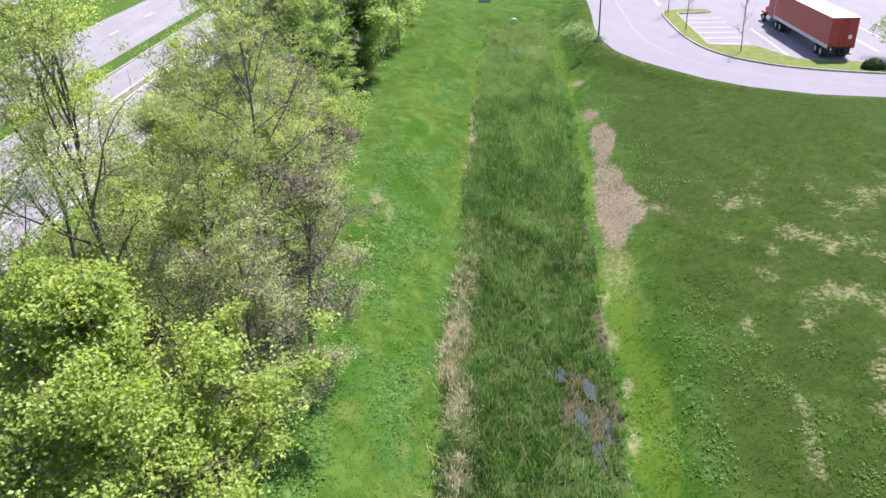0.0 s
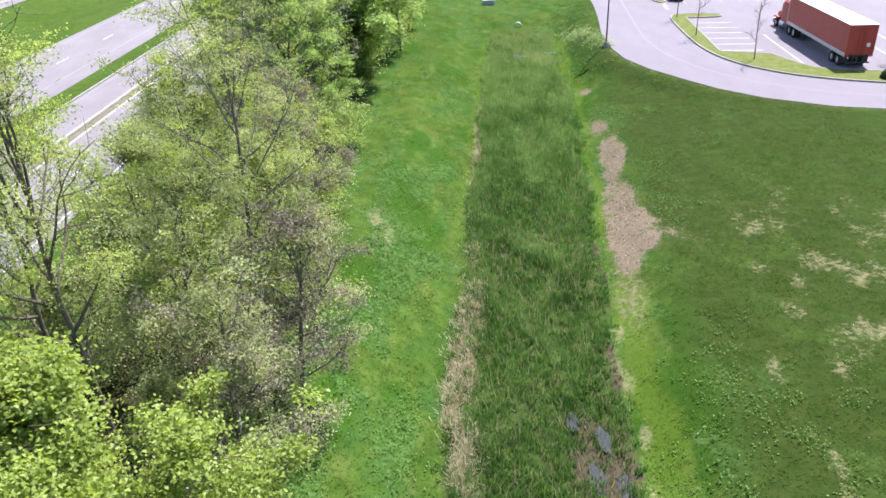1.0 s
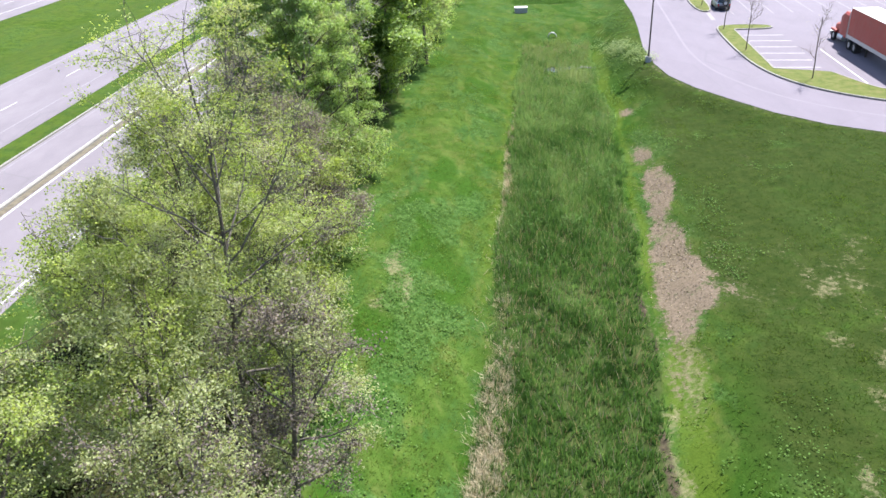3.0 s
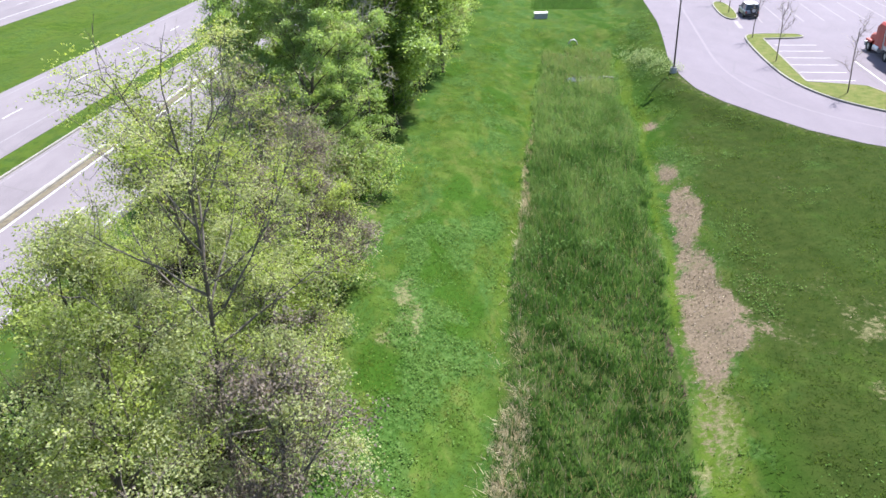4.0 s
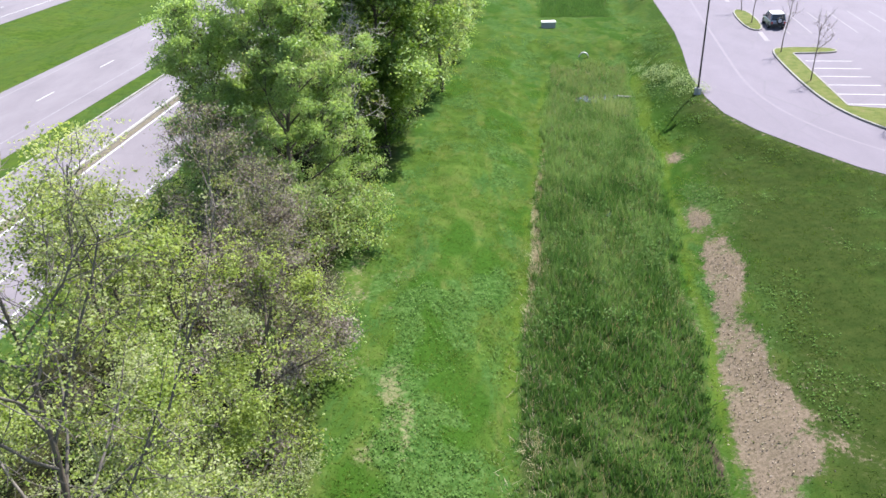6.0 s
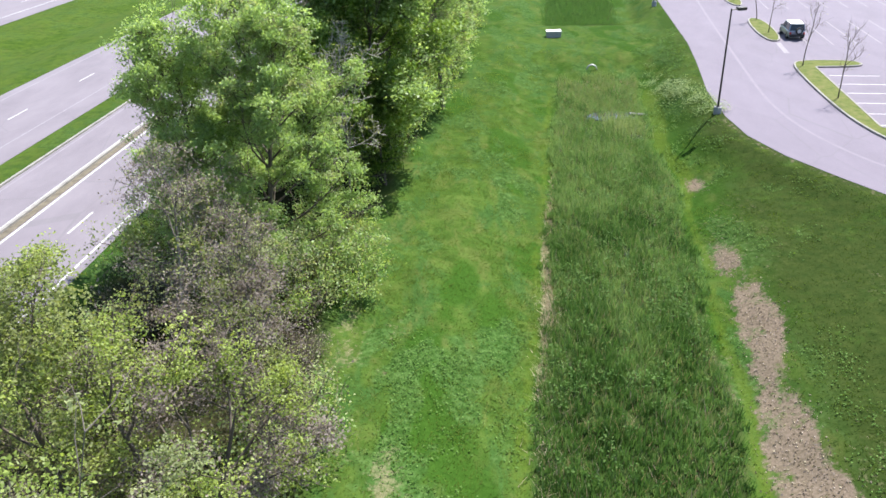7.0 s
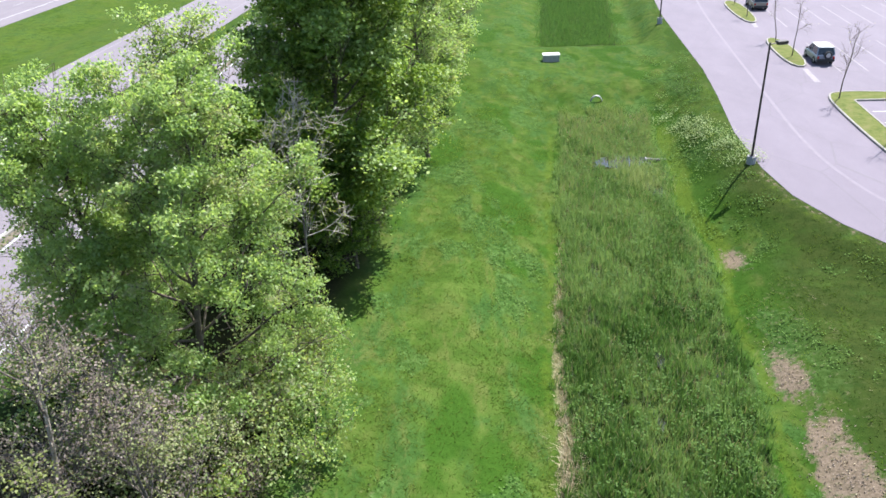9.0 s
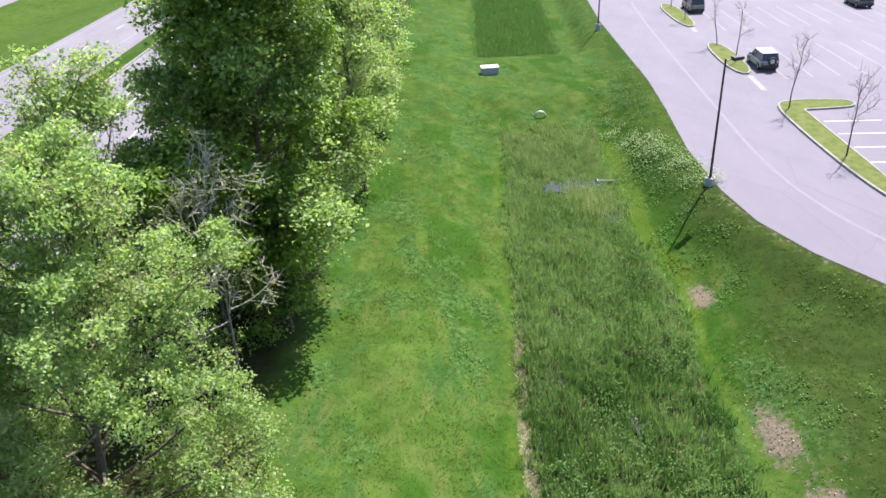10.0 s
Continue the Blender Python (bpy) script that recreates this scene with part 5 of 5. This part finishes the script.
# ---------------------------------------------------------------- grass, reeds and weeds
def blades(name, label, category, x, y, low, high, width, mat, seed, lean=0.35, tint=None, scale=1.0):
    """Grass as single tapered blades, each of its own bend."""
    rng = np.random.default_rng(seed)
    n = len(x)
    z = height(x, y) - 0.02
    a = rng.uniform(0, 2 * np.pi, n)
    h = rng.uniform(low, high, n) * scale
    w = width * rng.uniform(0.6, 1.4, n)
    u = np.stack([np.cos(a), np.sin(a), np.zeros(n)], 1)
    root = np.stack([x, y, z], 1)
    tip = root + np.stack([rng.normal(0, lean, n) * h, rng.normal(0, lean, n) * h, h], 1)
    co = np.stack([root - u * w[:, None] / 2, root + u * w[:, None] / 2, tip], 1).reshape(-1, 3)
    t = np.clip(rng.normal(0.45, 0.2, n) if tint is None else tint + rng.normal(0, 0.1, n), 0, 1)
    ob = new(name, mesh_np(name, co, np.arange(3 * n).reshape(n, 3), [M[mat]], np.repeat(t, 3)))
    return tagged(ob, label, category, kind="stuff")


rng = np.random.default_rng(5)
n = 34000
y = 16 + (rng.uniform(0, 1, n) ** 1.1) * 90
f = rng.uniform(0.02, 0.98, n)
x = x_left(y) + f * (x_right(y) - x_left(y)) + rng.normal(0, 0.25, n)
wet = np.exp(-(((x - 10.9) / 2.4) ** 2 + ((y - 90.9) / 1.7) ** 2)) + np.exp(-(((x - 6.1) / 1.2) ** 2 + ((y - 25.6) / 2.8) ** 2)) + np.exp(-(((x - 12.3) / 0.8) ** 2 + ((y - 85.6) / 1.8) ** 2))
keep = rng.uniform(0, 1, n) < 0.12 + 1.5 * np.clip(rough_noise(x * 1.3, y * 0.6, 0.8, 33) - 0.25, 0, 1)
keep &= rng.uniform(0, 1, n) > np.clip(zones(x, y)["dry"] * 0.7, 0, 0.6)
keep &= (rng.uniform(0, 1, n) > wet * 0.8) & (rng.uniform(0, 1, n) > smooth(92, 104, y))
x, y = x[keep], y[keep]
tall = (0.45 + 0.75 * rng.uniform(0, 1, len(x)) ** 1.5) * (0.62 + 0.5 * smooth(40, 60, y)) * (1 - 0.35 * smooth(80, 96, y))
shade = -0.3 + 1.15 * rough_noise(x, y * 0.5, 1.6, 31) + rng.normal(0, 0.16, len(x)) + 0.16 * smooth(46, 60, y) + 0.28 * smooth(62, 88, y)
each = 11
k = np.repeat(np.arange(len(x)), each)
px, py = x[k] + rng.normal(0, 0.11, len(k)), y[k] + rng.normal(0, 0.11, len(k))
blades("reed_grass", "tall dark olive reed grass filling the swale", "reeds", px, py, 0.35, 0.8, 0.052, "blade_reed", 6, 0.22, shade[k] + 0.12, tall[k])

n = 60000
y = 17 + rng.uniform(0, 1, n) ** 1.2 * 45
x = x_left(y) + rng.normal(0.6, 0.6, n)
keep = rng.uniform(0, 1, n) < np.clip(zones(x, y)["dry"] * 1.6 - 0.1, 0.04, 1)
x, y = x[keep], y[keep]
blades("dry_grass", "dead straw-coloured stalks along the swale's edge", "dry grass", x, y, 0.1, 0.35, 0.03, "blade_dry", 7, 0.9, 0.75)
n = 9000
y = 17 + rng.uniform(0, 1, n) * 85
x = x_left(y) + rng.uniform(0.05, 0.95, n) * (x_right(y) - x_left(y))
blades("dead_reed", "scattered dead stalks among the reeds", "dry grass", x, y, 0.35, 0.8, 0.034, "blade_dry", 8, 0.28, 0.5)

n = 34000
y = 46 + rng.uniform(0, 1, n) * 58
x = x_left(y) + rng.uniform(0.04, 0.96, n) * (x_right(y) - x_left(y))
keep = rng.uniform(0, 1, n) < smooth(0.34, 0.62, rough_noise(x * 1.4, y * 0.5, 1.3, 41)) * smooth(46, 62, y) * (1 - blob(x, y, 10.9, 90.9, 2.5, 1.9))
blades("sedge_grass", "pale blue-green sedge among the reeds", "grass", x[keep], y[keep], 0.3, 0.75, 0.05, "weed_pale", 17, 0.3, 0.25)

n = 230000
y = 16 + rng.uniform(0, 1, n) ** 1.15 * 160
side = rng.uniform(0, 1, n) < 0.36
x = np.where(side, x_left(y) - rng.uniform(0, 10, n), x_right(y) + rng.uniform(0, 24, n))
berm = (y > 101) & (rng.uniform(0, 1, n) < 0.3)
x = np.where(berm, x_left(y) + rng.uniform(0, 1, n) * (x_right(y) - x_left(y)), x)
keep = np.where(side, x > wood_edge(y) - 0.3, (lot_inside(x, y) < -0.08))
x, y = x[keep], y[keep]
zone = zones(x, y)
keep = rng.uniform(0, 1, len(x)) > np.maximum(np.clip(zone["dry"] * 1.5 - 0.1, 0, 0.9), np.clip(zone["bare"] * 1.6, 0, 0.85))
x, y = x[keep], y[keep]
zone = zones(x, y)
shade = np.where(x < x_left(y), 0.32, 0.18) + 0.6 * rough_noise(x, y * 0.7, 1.6, 21) - 0.3 * zone["lush"] - 0.5 * zone["dull"] + 0.2 * zone["strip"] + 0.2 * zone["dry"]
blades("lawn_grass", "fresh green meadow grass on the banks", "grass", x, y, 0.03, 0.09, 0.045, "blade_lawn", 9, 1.9, shade)
n = 5200
y = rng.uniform(52, 79, n)
x = x_left(y) + rng.normal(0.08, 0.14, n) + 0.12 * np.sin(y * 1.3)
keep = rng.uniform(0, 1, n) < 0.25 + 1.1 * smooth(0.35, 0.55, value_noise(y * 0, y, 2.2, 5))
blades("straw_edge", "pale dead straw in a line along the swale", "dry grass", x[keep], y[keep], 0.06, 0.2, 0.036, "blade_dry", 27, 0.7, 0.7)
n = 15000
y = 16 + rng.uniform(0, 1, n) ** 1.1 * 95
x = np.where(rng.uniform(0, 1, n) < 0.42, x_left(y) - rng.uniform(0, 9, n), x_right(y) + rng.uniform(0, 20, n))
clump = rough_noise(x, y * 0.6, 2.6, 51)
keep = (x > wood_edge(y)) & (lot_inside(x, y) < -0.3) & (rng.uniform(0, 1, n) < 0.15 + 1.4 * np.clip(clump - 0.4, 0, 1) * 2) & (zones(x, y)["bare"] < 0.2)
x, y = x[keep], y[keep]
tone = 0.15 + 0.7 * rough_noise(x, y * 0.7, 1.9, 61) + rng.normal(0, 0.16, len(x)) - 0.45 * zones(x, y)["dull"]
size = rng.uniform(0.5, 1.3, len(x))
k = np.repeat(np.arange(len(x)), 12)
blades("grass_tufts", "longer grass tufts scattered over the meadow", "grass", x[k] + rng.normal(0, 0.22, len(k)), y[k] + rng.normal(0, 0.22, len(k)), 0.05, 0.15, 0.045, "blade_tuft", 19, 1.3, tone[k] + 0.1, size[k])
n = 90000
y = 16 + rng.uniform(0, 1, n) * 75
x = rng.uniform(-7, 24, n)
keep = (rng.uniform(0, 1, n) < np.clip(zones(x, y)["dry"] * 0.9 - 0.12, 0, 1) * np.where(x > x_right(y), 0.55, 1)) & ((x < x_left(y)) | (x > x_right(y))) & (lot_inside(x, y) < -0.5)
blades("straw", "patches of dead straw in the meadow", "dry grass", x[keep], y[keep], 0.03, 0.1, 0.035, "blade_dry", 10, 1.8, 0.2)


def weeds(name, label, cx, cy, leaves, size, mat, seed, reach=0.4, up=0.25):
    rng = np.random.default_rng(seed)
    n = len(cx)
    px = np.repeat(cx, leaves) + rng.normal(0, reach, n * leaves)
    py = np.repeat(cy, leaves) + rng.normal(0, reach, n * leaves)
    pz = height(px, py) + rng.uniform(0.03, up, n * leaves)
    c = np.stack([px, py, pz], 1)
    bt = np.repeat(rng.uniform(0, 1, n), leaves)
    return tagged(new(name, leaf_mesh(rng, c, size, bt, [M[mat]], 0, 2.5, name)), label, "weeds", kind="stuff")


n = 5200
y = 17 + rng.uniform(0, 1, n) ** 1.3 * 90
x = np.where(rng.uniform(0, 1, n) < 0.45, x_left(y) - rng.uniform(0.3, 7.5, n), x_right(y) + np.abs(rng.normal(3.5, 3.5, n)) + 0.5)
keep = (lot_inside(x, y) < -0.5) & (x > -7.0) & (rng.uniform(0, 1, n) < zones(x, y)["leafy"] * np.where(x > x_right(y), 0.45, 1)) & (zones(x, y)["bare"] < 0.15)
weeds("broadleaf_weeds", "clumps of broad-leaved green weeds in the grass", x[keep], y[keep], 16, 0.095, "weed_leaf", 12, 0.32, 0.14)
n = 1500
y = rng.normal(87.6, 1.3, n)
x = 11.6 + rng.normal(0, 0.8, n)
blades("pale_reeds", "pale yellow-green reeds beside the water", "dry grass", x, y, 0.4, 1.0, 0.05, "weed_pale", 29, 0.2, 0.6)
n = 62
y = np.clip(rng.normal(91.5, 4.5, n), 85.5, 112)
x = np.interp(y, [86, 90, 94, 98, 103, 111], [18.0, 17.6, 17.1, 16.2, 16.3, 16.5]) + rng.normal(0, 0.55, n)
weeds("pale_weeds", "tall pale flowering weeds on the bank", x, y, 44, 0.11, "weed_pale", 13, 0.38, 0.6)
n = 80
y = rng.uniform(78, 118, n)
x = x_right(y) + rng.uniform(0.2, 4.5, n)
keep = lot_inside(x, y) < -0.8
weeds("bank_weeds", "bright green leafy weeds on the bank", x[keep], y[keep], 40, 0.12, "weed_leaf", 14, 0.4, 0.2)

n = 3000
y = 44 + rng.uniform(0, 1, n) * 54
x = x_left(y) + rng.uniform(0.04, 0.96, n) * (x_right(y) - x_left(y))
keep = rng.uniform(0, 1, n) < (0.15 + 0.85 * smooth(0.4, 0.6, rough_noise(x, y * 0.6, 1.7, 81))) * smooth(44, 58, y) * (1 - blob(x, y, 10.9, 90.9, 2.5, 1.9))
weeds("swale_weeds", "leafy green plants standing among the reeds", x[keep], y[keep], 12, 0.105, "swale_leaf", 23, 0.16, 0.7)

# the next stretch of the swale, beyond the grass bar
n = 24000
y = rng.uniform(126, 172, n) + rng.normal(0, 0.3, n)
x = x_left(y) - 1.6 + rng.uniform(0, 1, n) * (x_right(y) - x_left(y)) * 0.97 + rng.normal(0, 0.5, n)
blades("reed_grass", "dark reed grass in the farther swale", "reeds", x, y, 0.3, 0.7, 0.06, "blade_reed", 21, 0.3, 0.45)

# chips and dead leaves on the worn track
n = 26000
y = rng.uniform(38, 80, n)
x = rng.uniform(9, 17, n)
keep = rng.uniform(0, 1, n) < np.clip(zones(x, y)["bare"] * 1.3 - 0.3, 0, 1) * (0.35 + 0.65 * smooth(43, 47, y))
x, y = x[keep] + rng.normal(0, 0.3, keep.sum()), y[keep] + rng.normal(0, 0.5, keep.sum())
c = np.stack([x, y, height(x, y) + rng.uniform(0.01, 0.05, len(x))], 1)
chips = new("leaf_litter", leaf_mesh(rng, c, 0.075, rng.uniform(0, 1, len(x)), [M["chip"], M["blade_dry"]], 0.25, 1.0, "leaf_litter"))
tagged(chips, "dry leaves and chips on the bare earth", "leaf litter", kind="stuff")
